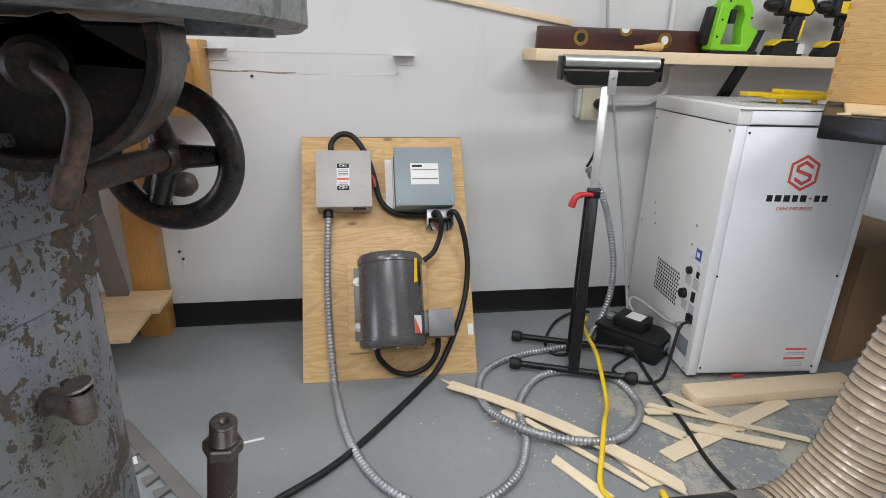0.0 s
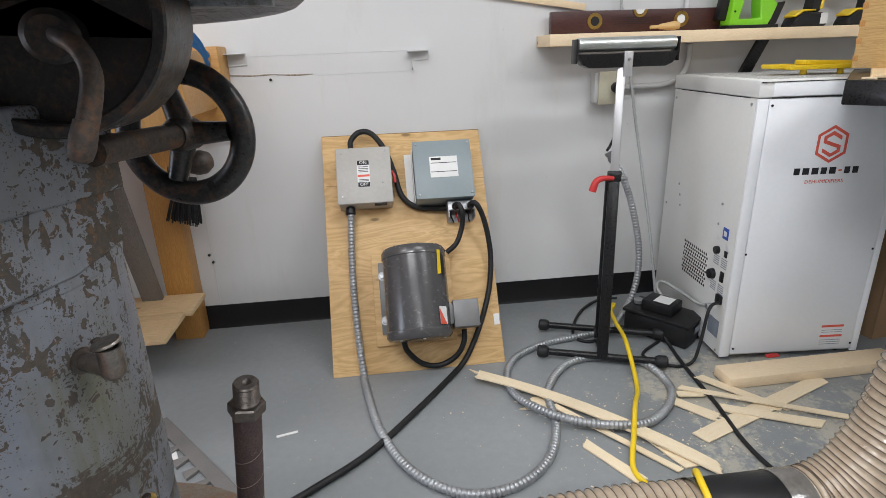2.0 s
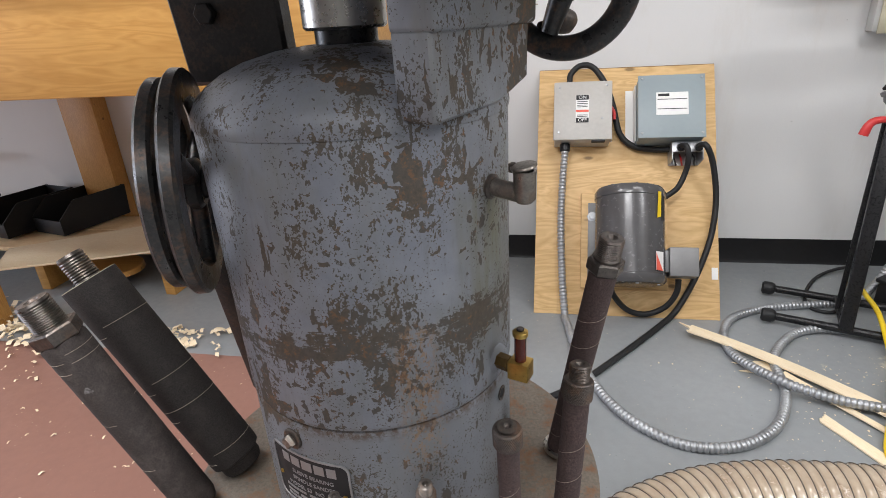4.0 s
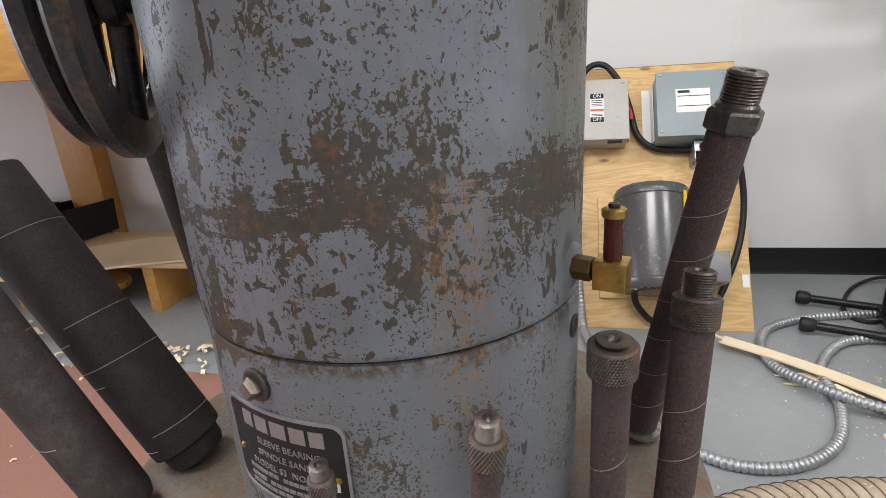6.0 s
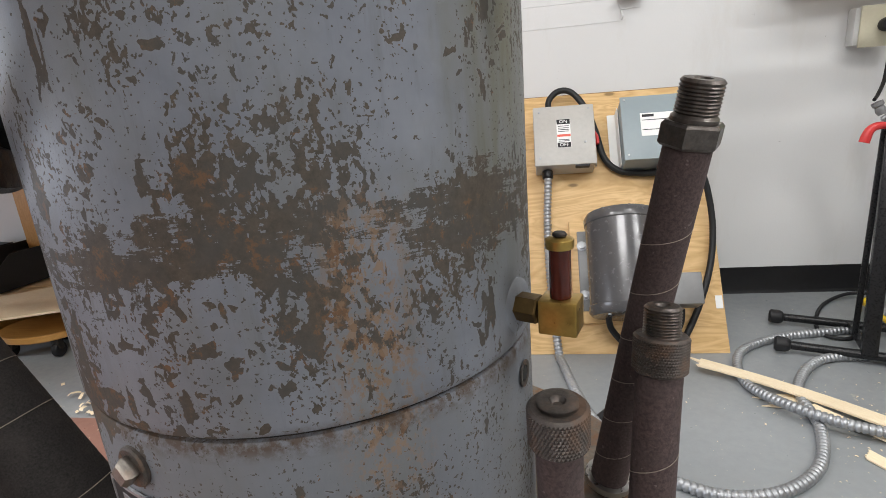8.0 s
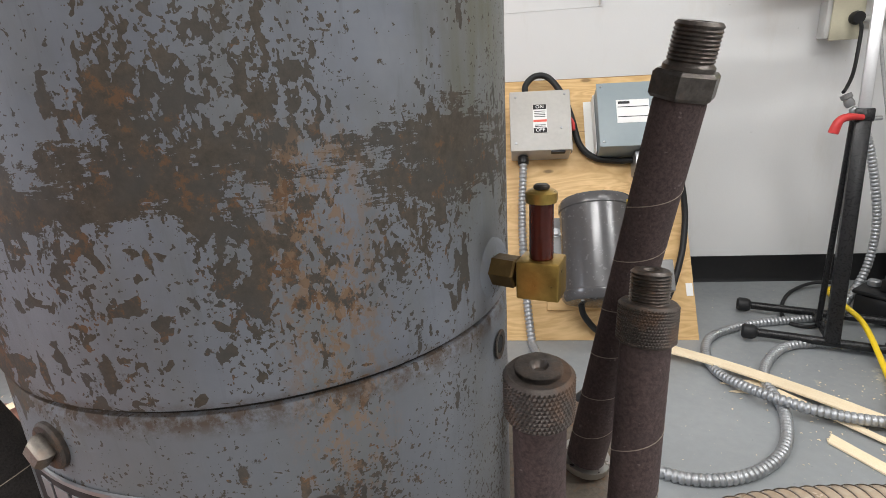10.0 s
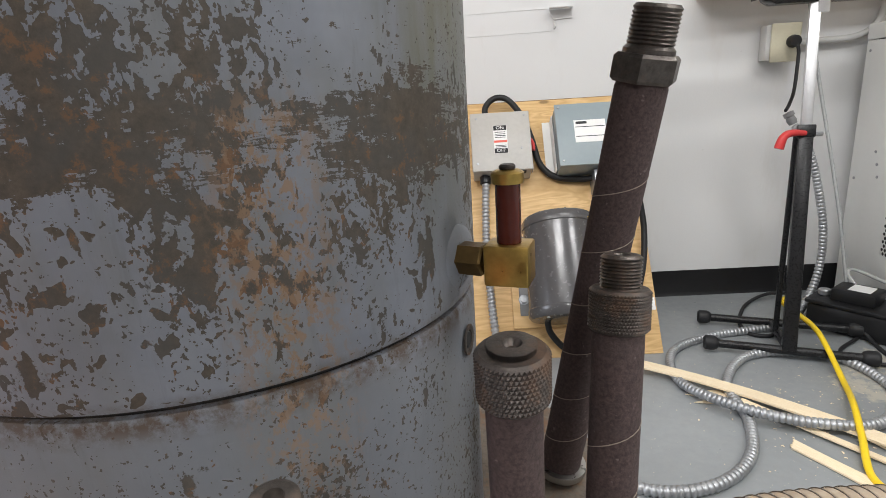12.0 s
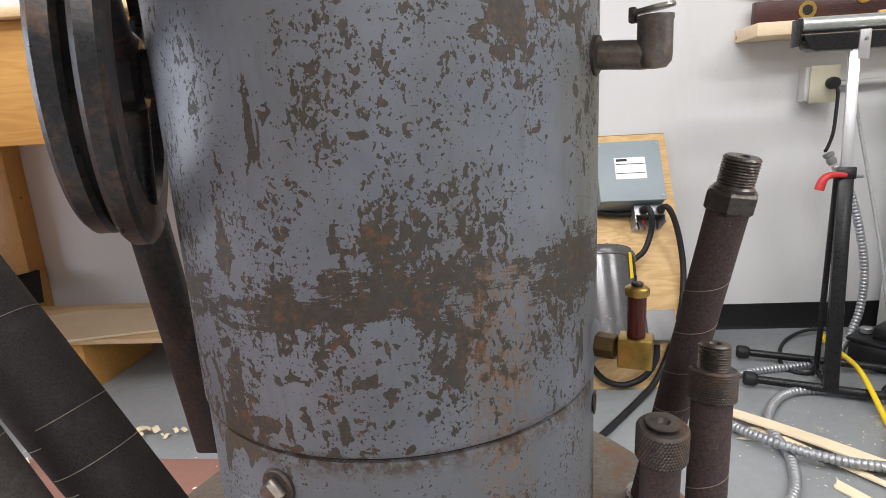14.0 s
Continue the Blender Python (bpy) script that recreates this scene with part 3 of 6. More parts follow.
part("hub", rod(0.02, 0.016, pose(-0.045, 0.098, 0.045, -90), 24, 0.003), "galv", sw, "galvanised cable hub")
plate = part("legend_plate", span((-0.025, -0.05, 0.0921), (0.02, 0.05, 0.0928), 0.0002), "label", sw, "switch legend plate")
for y0, y1, c in ((0.033, 0.05, "ink"), (-0.05, -0.033, "ink"), (-0.012, -0.004, "orange_red")):
    part("legend_field", span((-0.024, y0, 0.0928), (0.019, y1, 0.0932), 0), c, plate)
for word, y in (("ON", 0.0415), ("OFF", -0.0415)):
    bm = lettering(word, 0.017, 0.0002)
    place(bm, bm.verts, Matrix.Translation((-0.0025, y, 0.0935)))
    part("legend_word", bm, "label", plate, "white lettering", smooth=0)
for y in (0.006, 0.012, 0.018, 0.025, -0.024, -0.029):
    part("legend_line", span((-0.020, y, 0.0928), (0.015, y + 0.0022, 0.0931), 0), "ink", plate)
for x, y in ((-0.08, 0.08), (0.08, 0.085), (-0.082, -0.085), (0.065, -0.035)):
    part("screw", rod(0.004, 0.002, pose(x, y, 0.092), 12, 0.0005), "galv", sw)

# converter panel
pn = thing("converter_panel", board_m @ Matrix.Translation((0.443, 0.705, 0)), "blue-grey steel converter panel with a white label", "electrical panel")
part("body", span((-0.105, -0.108, 0.002), (0.103, 0.108, 0.104), 0.003), "panel_grey", pn)
part("cover", span((-0.108, -0.111, 0.104), (0.106, 0.111, 0.110), 0.002), "panel_grey", pn)
part("mounting_flange", span((-0.136, -0.100, 0.001), (-0.108, 0.105, 0.004), 0.0008), "cream", pn, "cream mounting flange")
part("flange_web", span((-0.110, -0.100, 0.001), (-0.107, 0.105, 0.05), 0.0008), "cream", pn)
lab = part("label_plate", span((-0.05, -0.032, 0.1101), (0.052, 0.048, 0.1108), 0.0002), "label", pn, "white printed label")
for x0, y0, x1, y1 in ((-0.044, 0.034, -0.008, 0.043), (-0.046, 0.022, 0.048, 0.0245), (-0.046, -0.012, 0.048, -0.0095)):
    part("print_bar", span((x0, y0, 0.1108), (x1, y1, 0.1111), 0), "ink", lab)
for x, y in ((-0.095, 0.098), (0.095, 0.098), (-0.095, -0.095), (0.095, -0.095)):
    part("screw", rod(0.004, 0.003, pose(x, y, 0.110), 12, 0.001), "galv", pn)
jb = thing("junction_box", board_m @ Matrix.Translation((0.497, 0.56, 0)), "open galvanised junction box with cable clamps", "junction box")
part("back", span((-0.048, -0.03, 0.001), (0.052, 0.032, 0.004), 0.001), "galv", jb)
part("side", span((-0.048, 0.028, 0.004), (0.052, 0.032, 0.075), 0.001), "galv", jb)
part("side", span((-0.048, -0.03, 0.004), (-0.044, 0.028, 0.075), 0.001), "galv", jb)
part("side", span((0.048, -0.03, 0.004), (0.052, 0.028, 0.075), 0.001), "galv", jb)
part("top_face", span((-0.048, -0.004, 0.070), (0.052, 0.032, 0.076), 0.001), "galv", jb)
for x in (-0.022, 0.034):
    part("clamp", rod(0.013, 0.02, pose(x, 0.012, 0.075, 25), 18, 0.003), "black_steel", jb, "dark cable clamp")
for i, c in enumerate(("ink", "red", "ink", "ink")):
    part("wire", tube([(-0.035 + i * 0.02, 0.0, 0.03), (-0.038 + i * 0.022, -0.018, 0.05), (-0.03 + i * 0.02, -0.03, 0.035), (-0.025 + i * 0.02, -0.035, 0.02)], 0.003, 0.004, 6), c, jb)

# motor
mo = thing("electric_motor", board_m @ Matrix.Translation((0.305, 0.255, 0)), "dark grey three-phase motor bolted to a wooden block", "motor")
MR, MH = 0.111, 0.126
prof = [(0, -0.160), (MR - 0.03, -0.160), (MR - 0.008, -0.156), (MR, -0.146), (MR, -0.128), (MR - 0.003, -0.125), (MR - 0.003, 0.118), (MR, 0.121), (MR, 0.140), (MR - 0.007, 0.152), (MR - 0.025, 0.157), (MR - 0.03, 0.153), (0.03, 0.155), (0, 0.155)]
part("housing", lathe(prof, 64, Matrix.Translation((0.0, 0, MH)) @ pose(0, 0, 0, -90)), "motor", mo)
part("foot_plate", span((-0.125, -0.125, 0.02), (0.11, 0.135, 0.028), 0.003), "motor_box", mo)
for y in (0.085, -0.075):
    part("mounting_bolt", hexagon(0.011, 0.010, pose(-0.112, y, 0.028)), "galv", mo, "galvanised bolt and washer")
    part("washer", rod(0.016, 0.003, pose(-0.112, y, 0.027)), "galv", mo)
part("name_label", slab([(0, 0), (0.034, 0), (0.034, 0.058), (0, 0.058)], 0.0008, Matrix.Translation((0.0650, -0.118, MH + 0.0920)) @ pose(0, 0, 0, 0, 43.5, 0), 0), "label", mo, "white label with a red corner")
part("label_corner", slab([(0, 0), (0.030, 0), (0, 0.052)], 0.0006, Matrix.Translation((0.0658, -0.118, MH + 0.0930)) @ pose(0, 0, 0, 0, 43.5, 0), 0), "orange_red", mo, "red printed corner")
part("yellow_tag", slab([(0, 0), (0.018, 0.006), (0.020, 0.085), (0.006, 0.085)], 0.0006, Matrix.Translation((0.0700, 0.045, MH + 0.0875)) @ pose(0, 0, 0, 0, 44, 0), 0), "yellow", mo, "yellow warning sticker")
part("tag_shadow_plate", slab([(0, 0), (0.014, 0), (0.014, 0.075), (0, 0.075)], 0.0006, Matrix.Translation((0.0878, 0.04, MH + 0.0695)) @ pose(0, 0, 0, 0, 55, 0), 0), "ink", mo, "black strip beside the yellow sticker")
part("terminal_box", span((0.118, -0.128, 0.075), (0.205, -0.036, 0.150), 0.003), "motor_box", mo, "grey terminal box")
part("terminal_neck", span((0.085, -0.115, 0.09), (0.120, -0.045, 0.140), 0.003), "motor_box", mo)
for a in (40, 85, 130):
    part("end_screw", rod(0.005, 0.004, Matrix.Translation((math.cos(radians(a)) * 0.10, -0.1625, MH + math.sin(radians(a)) * 0.10)) @ pose(0, 0, 0, -90), 10, 0.001), "galv", mo)
    part("end_screw", rod(0.005, 0.004, Matrix.Translation((math.cos(radians(a)) * 0.098, 0.150, MH + math.sin(radians(a)) * 0.098)) @ pose(0, 0, 0, -90), 10, 0.001), "ink", mo)
blk = solo("mounting_block", box((0.285, 0.335, 0.020), (0.30, 0.26, 0.0105), board_m, 0.002), "ply", "small plywood block under the motor", "wood block")

# cables on the board
def board_cable(name, pts, r, label, swell=None, material="rubber", step=0.008):
    return solo(name, tube([board_pt(*p) for p in pts], r, step, 12, swell=swell), material, label, "cable")


board_cable("power_cable", [(0.11, 0.82, 0.045), (0.112, 0.86, 0.045), (0.145, 0.893, 0.045), (0.19, 0.885, 0.045), (0.235, 0.82, 0.04), (0.263, 0.737, 0.03), (0.285, 0.645, 0.022), (0.33, 0.598, 0.018), (0.40, 0.583, 0.02), (0.455, 0.58, 0.03)], 0.0105, "thick black cable looping over the switch box")
board_cable("motor_cable", [(0.475, 0.572, 0.09), (0.486, 0.562, 0.112), (0.494, 0.53, 0.105), (0.492, 0.49, 0.075), (0.468, 0.435, 0.06), (0.43, 0.405, 0.05)], 0.0095, "thick black cable from junction box to motor")
board_cable("motor_lead", [(0.25, 0.10, 0.10), (0.262, 0.065, 0.075), (0.31, 0.022, 0.03), (0.37, 0.010, 0.02), (0.43, 0.035, 0.03), (0.458, 0.08, 0.07), (0.462, 0.13, 0.09)], 0.0095, "black motor lead hanging below the motor")
outlead = [tuple(board_pt(*p)) for p in [(0.532, 0.572, 0.09), (0.548, 0.566, 0.108), (0.572, 0.52, 0.085), (0.59, 0.44, 0.05), (0.592, 0.36, 0.03), (0.575, 0.26, 0.02), (0.53, 0.14, 0.02), (0.47, 0.03, 0.02)]]
outlead += [(0.33, 1.836, 0.012), (0.163, 1.622, 0.012), (0.042, 1.485, 0.012), (-0.091, 1.382, 0.012), (-0.171, 1.325, 0.012), (-0.30, 1.22, 0.012), (-0.42, 1.06, 0.012)]
solo("supply_cable", tube(outlead, 0.0098, 0.01, 12), "rubber", "thick black rubber cable trailing across the floor", "cable")


def ribbed(i):
    return (1.05, 1.06, 1.05, 1.02, 0.82, 0.82)[i % 6]


conduit = [tuple(board_pt(*p)) for p in [(0.096, 0.595, 0.045), (0.096, 0.56, 0.045), (0.09, 0.45, 0.022), (0.088, 0.32, 0.015), (0.094, 0.15, 0.015), (0.106, 0.0, 0.02)]]
conduit += [(0.04, 1.84, 0.012), (0.084, 1.593, 0.012), (0.163, 1.409, 0.012), (0.285, 1.307, 0.012), (0.416, 1.308, 0.012), (0.529, 1.387, 0.012), (0.598, 1.525, 0.012),
            (0.627, 1.699, 0.012), (0.739, 1.839, 0.014), (0.868, 1.86, 0.016), (1.0, 1.80, 0.014), (1.014, 1.634, 0.012), (0.883, 1.493, 0.02), (0.726, 1.483, 0.03), (0.582, 1.555, 0.036),
            (0.511, 1.719, 0.014), (0.554, 1.892, 0.012), (0.695, 1.99, 0.012), (0.87, 2.03, 0.012), (0.985, 2.055, 0.014), (1.075, 2.13, 0.04), (1.135, 2.165, 0.145), (1.138, 2.17, 0.295), (1.093, 2.17, 0.479), (1.042, 2.168, 0.60), (1.012, 2.18, 0.645)]
cd = thing("metal_conduit", Matrix.Translation((0.084, 1.593, 0)), "flexible ribbed steel conduit coiled on the floor", "conduit")
part("armour", tube(conduit, 0.0125, 0.0021, 12, swell=ribbed), "conduit_steel", cd, world=True, smooth=70)
part("connector", rod(0.018, 0.03, along(board_pt(0.096, 0.60, 0.045), board_pt(0.096, 0.56, 0.045)), 20, 0.004), "black_steel", cd, "dark conduit connector", world=True)
part("twist_plug", lathe([(0, 0), (0.012, 0), (0.015, 0.012), (0.012, 0.025), (0.016, 0.028), (0.016, 0.04), (0, 0.042)], 20, along((1.010, 2.181, 0.648), (0.984, 2.194, 0.705))), "motor_box", cd, "dark grey plug", world=True)

# ---- roller stand ----
def roller_stand():
    foot, top = Vector((0.868, 1.842, 0.03)), Vector((0.957, 2.05, 1.03))
    st = thing("roller_stand", Matrix.Translation((0.9, 1.93, 0)), "black folding roller stand with a steel roller on top", "roller stand")
    axis = (top - foot).normalized()

    def bar(a, b, sx, sy, w=0.004):
        a, b = Vector(a), Vector(b)
        return box((sx, sy, (b - a).length), (0, 0, (b - a).length / 2), along(a, b), w)

    mid = foot + axis * 0.64
    part("lower_post", bar(foot, mid, 0.037, 0.034), "black_steel", st, world=True)
    part("rear_leg", bar((0.902, 1.975, 0.03), mid - Vector((0.012, -0.02, 0.02)), 0.016, 0.03), "black_steel", st, world=True)
    part("upper_post", bar(mid, top, 0.028, 0.024), "alu", st, "bare aluminium telescopic tube", world=True)
    part("clamp_collar", bar(mid - axis * 0.03, mid + axis * 0.005, 0.046, 0.04), "black_steel", st, world=True)
    knob = part("clamp_knob", tube([mid + Vector((-0.012, -0.02, -0.015)), mid + Vector((-0.05, -0.025, -0.012)), mid + Vector((-0.075, -0.028, -0.022)), mid + Vector((-0.088, -0.03, -0.058))], 0.010, 0.005, 10, swell=lambda i: 0.75 + 0.03 * min(i, 18)), "red", st, "red plastic clamp lever", world=True)
    part("set_screw", rod(0.006, 0.03, along(mid + Vector((0.012, -0.01, -0.02)), mid + Vector((0.05, -0.01, -0.02))), 12), "galv", st, world=True)
    for a, b in (((0.735, 2.111, 0.03), (1.141, 1.958, 0.03)), ((0.672, 1.915, 0.03), (1.055, 1.77, 0.03))):
        va, vb = Vector(a), Vector(b)
        part("foot_bar", tube([va, va.lerp(vb, 0.5), vb], 0.0125, 0.03, 14), "black_steel", st, world=True)
        d = (vb - va).normalized()
        for end, s in ((va, 1), (vb, -1)):
            cap = lathe([(0, -0.006), (0.016, -0.006), (0.022, 0.0), (0.022, 0.022), (0.018, 0.032), (0.0125, 0.036), (0, 0.036)], 20, along(end - d * s * 0.01, end + d * s))
            part("rubber_foot", cap, "rubber", st, world=True)
    part("cross_brace", bar((0.868, 1.842, 0.03), (0.925, 2.04, 0.03), 0.02, 0.02), "black_steel", st, world=True)
    # roller head
    h = Matrix.Translation((0.968, 2.05, 1.035))
    tray = slab([(-0.165, 0.0), (-0.15, -0.035), (-0.13, -0.045), (0.13, -0.045), (0.155, -0.035), (0.172, 0.0)], 0.05, h @ pose(0, 0.025, 0, 90), 0.002)
    part("roller_tray", tray, "black_steel", st, world=True)
    for x in (-0.174, 0.172):
        part("end_bracket", span((x - 0.003, -0.024, -0.03), (x + 0.003, 0.024, 0.045), 0.002, h), "black_steel", st, world=True)
    part("roller", lathe([(0, 0), (0.019, 0), (0.0225, 0.003), (0.0225, 0.333), (0.019, 0.336), (0, 0.336)], 32, h @ pose(-0.169, 0, 0.027, 0, 90)), "chrome", st, "polished steel roller", world=True)
    part("neck", span((-0.016, -0.03, -0.075), (0.014, -0.02, 0.005), 0.002, h), "alu", st, world=True)
    part("neck_bolt", rod(0.005, 0.006, h @ pose(0, -0.03, -0.02, 90), 12), "galv", st, world=True)


roller_stand()

# ---- spindle sander ----
AX, AY, R0 = -0.157, 0.594, 0.1075
sander = thing("spindle_sander", Matrix.Translation((AX, AY, 0)), "old blue-grey cast-iron spindle sander with chipped paint", "machine")


def s_part(name, bm, material, label="", smooth=40, parent=None):
    return part(name, bm, material, parent or sander, label, smooth=smooth)


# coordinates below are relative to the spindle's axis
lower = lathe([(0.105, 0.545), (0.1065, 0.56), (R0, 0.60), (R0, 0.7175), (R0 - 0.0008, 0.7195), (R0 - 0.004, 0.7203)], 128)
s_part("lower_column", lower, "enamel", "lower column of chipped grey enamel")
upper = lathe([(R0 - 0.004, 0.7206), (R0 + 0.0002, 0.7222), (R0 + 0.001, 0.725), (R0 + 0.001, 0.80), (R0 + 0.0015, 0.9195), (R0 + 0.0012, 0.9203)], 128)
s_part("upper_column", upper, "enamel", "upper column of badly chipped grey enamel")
s_part("seam", lathe([(R0 - 0.006, 0.7188), (R0 - 0.0025, 0.7188), (R0 - 0.0025, 0.7222), (R0 - 0.006, 0.7222)], 96), "dark_iron", "dark joint line")
dome = lathe([(R0 - 0.002, 0.9195), (R0 + 0.0020, 0.9205), (R0 + 0.0026, 0.924), (R0 + 0.0016, 0.9295), (R0 - 0.0025, 0.9370), (0.097, 0.9445), (0.086, 0.9515), (0.072, 0.9575), (0.050, 0.9630), (0.030, 0.9655), (0.0, 0.966)], 128)
s_part("dome", dome, "enamel", "domed top of worn grey enamel")
s_part("spindle_collar", lathe([(0.0, 0.964), (0.0215, 0.964), (0.0215, 0.9755), (0.0, 0.9755)], 48), "black_steel", "black collar round the spindle")
s_part("spindle", lathe([(0.0, 0.9745), (0.0265, 0.9745), (0.0285, 0.9765), (0.0285, 1.078), (0.0, 1.078)], 64), "steel", "bright turned steel spindle")
foot = lathe([(0.0, 0.0), (0.24, 0.0), (0.245, 0.006), (0.245, 0.03), (0.235, 0.04), (0.16, 0.09), (0.12, 0.2), (0.105, 0.36), (0.105, 0.548)], 96)
s_part("pedestal", foot, "enamel", "round pedestal of worn grey enamel")
flange = lathe([(0.104, 0.572), (0.104, 0.589), (0.111, 0.5905), (0.182, 0.5905), (0.187, 0.5875), (0.187, 0.573), (0.183, 0.569), (0.104, 0.569)], 128)
s_part("spindle_rack", flange, "flange", "rusty round rack plate holding sanding spindles")

# worktable and what carries it
TR = 0.254
table = lathe([(0.034, 1.086), (0.23, 1.084), (0.236, 1.080), (TR - 0.004, 1.080), (TR, 1.083), (TR, 1.122), (TR - 0.004, 1.126), (0.034, 1.126), (0.034, 1.086)], 128)
s_part("worktable", table, "table_iron", "round cast-iron worktable with mottled worn edge")
s_part("table_lug", span((0.190, -0.006, 1.076), (0.236, 0.008, 1.085), 0.001), "table_iron")
TX, TZ = 0.127, 1.073
rib = slab(arc(TX, TZ, 0.060, -187, 7, 36), 0.016, pose(0, -0.018, 0, 90), 0.002, holes=([(0.120, 1.056), (0.127, 1.055), (0.136, 1.066), (0.137, 1.079), (0.129, 1.071)],))
s_part("trunnion", rib, "dark_iron", "dark cast-iron tilting trunnion with a gap in its web")
s_part("trunnion_rim", slab(arc(TX, TZ, 0.063, -187, 7, 40) + arc(TX, TZ, 0.0555, 7, -187, 40), 0.046, pose(0, -0.003, 0, 90), 0.0012), "wheel_iron", "worn rim of the trunnion")
s_part("trunnion_boss", rod(0.020, 0.018, pose(0.092, -0.004, 1.060, 90), 36, 0.004), "dark_iron")
s_part("trunnion_plate", slab([(-0.147, 1.082), (-0.134, 0.94), (-0.05, 0.94), (-0.052, 1.0), (-0.07, 1.082)], 0.02, pose(0, 0.03, 0, 90), 0.003), "dark_iron", "dark bolted side plate of the trunnion")
s_part("plate_bolt", hexagon(0.008, 0.006, pose(-0.108, 0.010, 0.99, 90)), "dark_iron")
s_part("trunnion_web", span((-0.10, 0.035, 1.02), (0.10, 0.055, 1.084), 0.004), "dark_iron")

# gearbox casting beside the column
u = Vector((0.043, 0.105, 0)).normalized()
gm = Matrix(((u.x, -u.y, 0, 0.080), (u.y, u.x, 0, -0.1), (0, 0, 1, 0), (0, 0, 0, 1)))
low_block = slab([(0.0, 0.926), (0.072, 0.927), (0.112, 0.938), (0.1135, 0.9735), (-0.0005, 0.9735)], 0.0262, gm @ pose(0, 0.0262, 0, 90), 0.002)
s_part("gearbox_base", low_block, "enamel", "grey gearbox bracket with worn paint")
head = box((0.120, 0.030, 0.056), (0.0585, 0.0115, 0.9993), gm, 0.0035, 3)
s_part("gearbox_head", head, "enamel", "rounded gearbox head with chipped paint")
for uu, zz, r in ((0.018, 0.990, 0.0055), (0.036, 1.000, 0.0075)):
    s_part("gearbox_bolt", rod(r, 0.004, gm @ pose(uu, 0.001, zz, 90), 16, 0.001), "enamel")

# handwheel on its shaft
n = Vector((0.22, 0.972, -0.03)).normalized()
hub = Vector((0.147, 0.080, 0.9955))
wm = Matrix.Translation(hub) @ n.to_track_quat("Z", "Y").to_matrix().to_4x4()
s_part("wheel_shaft", tube([hub - n * 0.10, hub - n * 0.05, hub - n * 0.004], 0.0088, 0.01, 20), "rusty_shaft", "rusty shaft")
wheel = s_part("handwheel", lathe([(0.0455 + 0.0095 * math.cos(a), 0.0075 * math.sin(a)) for a in [2 * math.pi * k / 14 for k in range(14)]], 72, wm, closed=True), "wheel_iron", "small dark cast-iron handwheel", 60)
part("hub", lathe([(0, -0.016), (0.010, -0.016), (0.0125, -0.012), (0.0125, 0.008), (0.009, 0.012), (0, 0.012)], 32, wm), "wheel_iron", wheel)
# spoke angles are set in the wheel's own plane
px = (Vector((1, 0, 0)) - n * n.x).normalized()
pz = n.cross(px) * -1
for ang in (2, 104, 250):
    d = px * math.cos(radians(ang)) + pz * math.sin(radians(ang))
    part("spoke", tube([hub, hub + d * 0.02, hub + d * 0.042], 0.0085, 0.006, 12, swell=lambda i: 1.15 - 0.05 * i), "wheel_iron", wheel)
kb = Vector((0.143, 0.098, 0.968))
part("crank_handle", lathe([(0, 0), (0.004, 0), (0.004, 0.012), (0.0065, 0.016), (0.0095, 0.022), (0.010, 0.028), (0.007, 0.034), (0, 0.036)], 24, along(kb - n * 0.012 + Vector((-0.012, 0, -0.002)), kb + n * 0.02 + Vector((0.012, 0, 0.004)))), "grip", wheel, "worn steel ball handle")

# locking lever
lever = s_part("locking_lever", tube([(0.138, -0.052, 1.060), (0.146, -0.068, 1.060), (0.156, -0.084, 1.058), (0.165, -0.091, 1.053), (0.169, -0.094, 1.042), (0.166, -0.098, 1.026), (0.1615, -0.102, 1.012)], 0.0042, 0.003, 16, swell=lambda i: 0.92 + 0.008 * i), "rusty_shaft", "rusty bent locking lever")
part("knob_end", lathe([(0, -0.012), (0.0050, -0.010), (0.0056, -0.004), (0.0057, 0.002), (0.0048, 0.0065), (0.003, 0.0082), (0, 0.0088)], 24, along((0.1620, -0.1015, 1.0135), (0.1600, -0.1035, 1.006))), "rusty_shaft", lever, "rounded worn lever end")
s_part("lever_boss", rod(0.013, 0.028, along((0.132, -0.034, 1.061), (0.138, -0.056, 1.060)), 24, 0.003), "dark_iron")

s_part("linkage_bar", box((0.026, 0.012, 0.24), (0, 0, 0), Matrix.Translation((-0.173, 0.056, 0.724)) @ pose(0, 0, 0, 10, 0, 0), 0.003), "dark_iron", "dark flat linkage bar")

# twin wheels on the far side of the column
wn = Vector((-0.90, -0.41, 0.06)).normalized()
w0 = Vector((-0.108, -0.048, 0.880))
s_part("pulley_shaft", tube([w0 - wn * 0.03, w0, w0 + wn * 0.018], 0.011, 0.01, 20), "dark_iron")
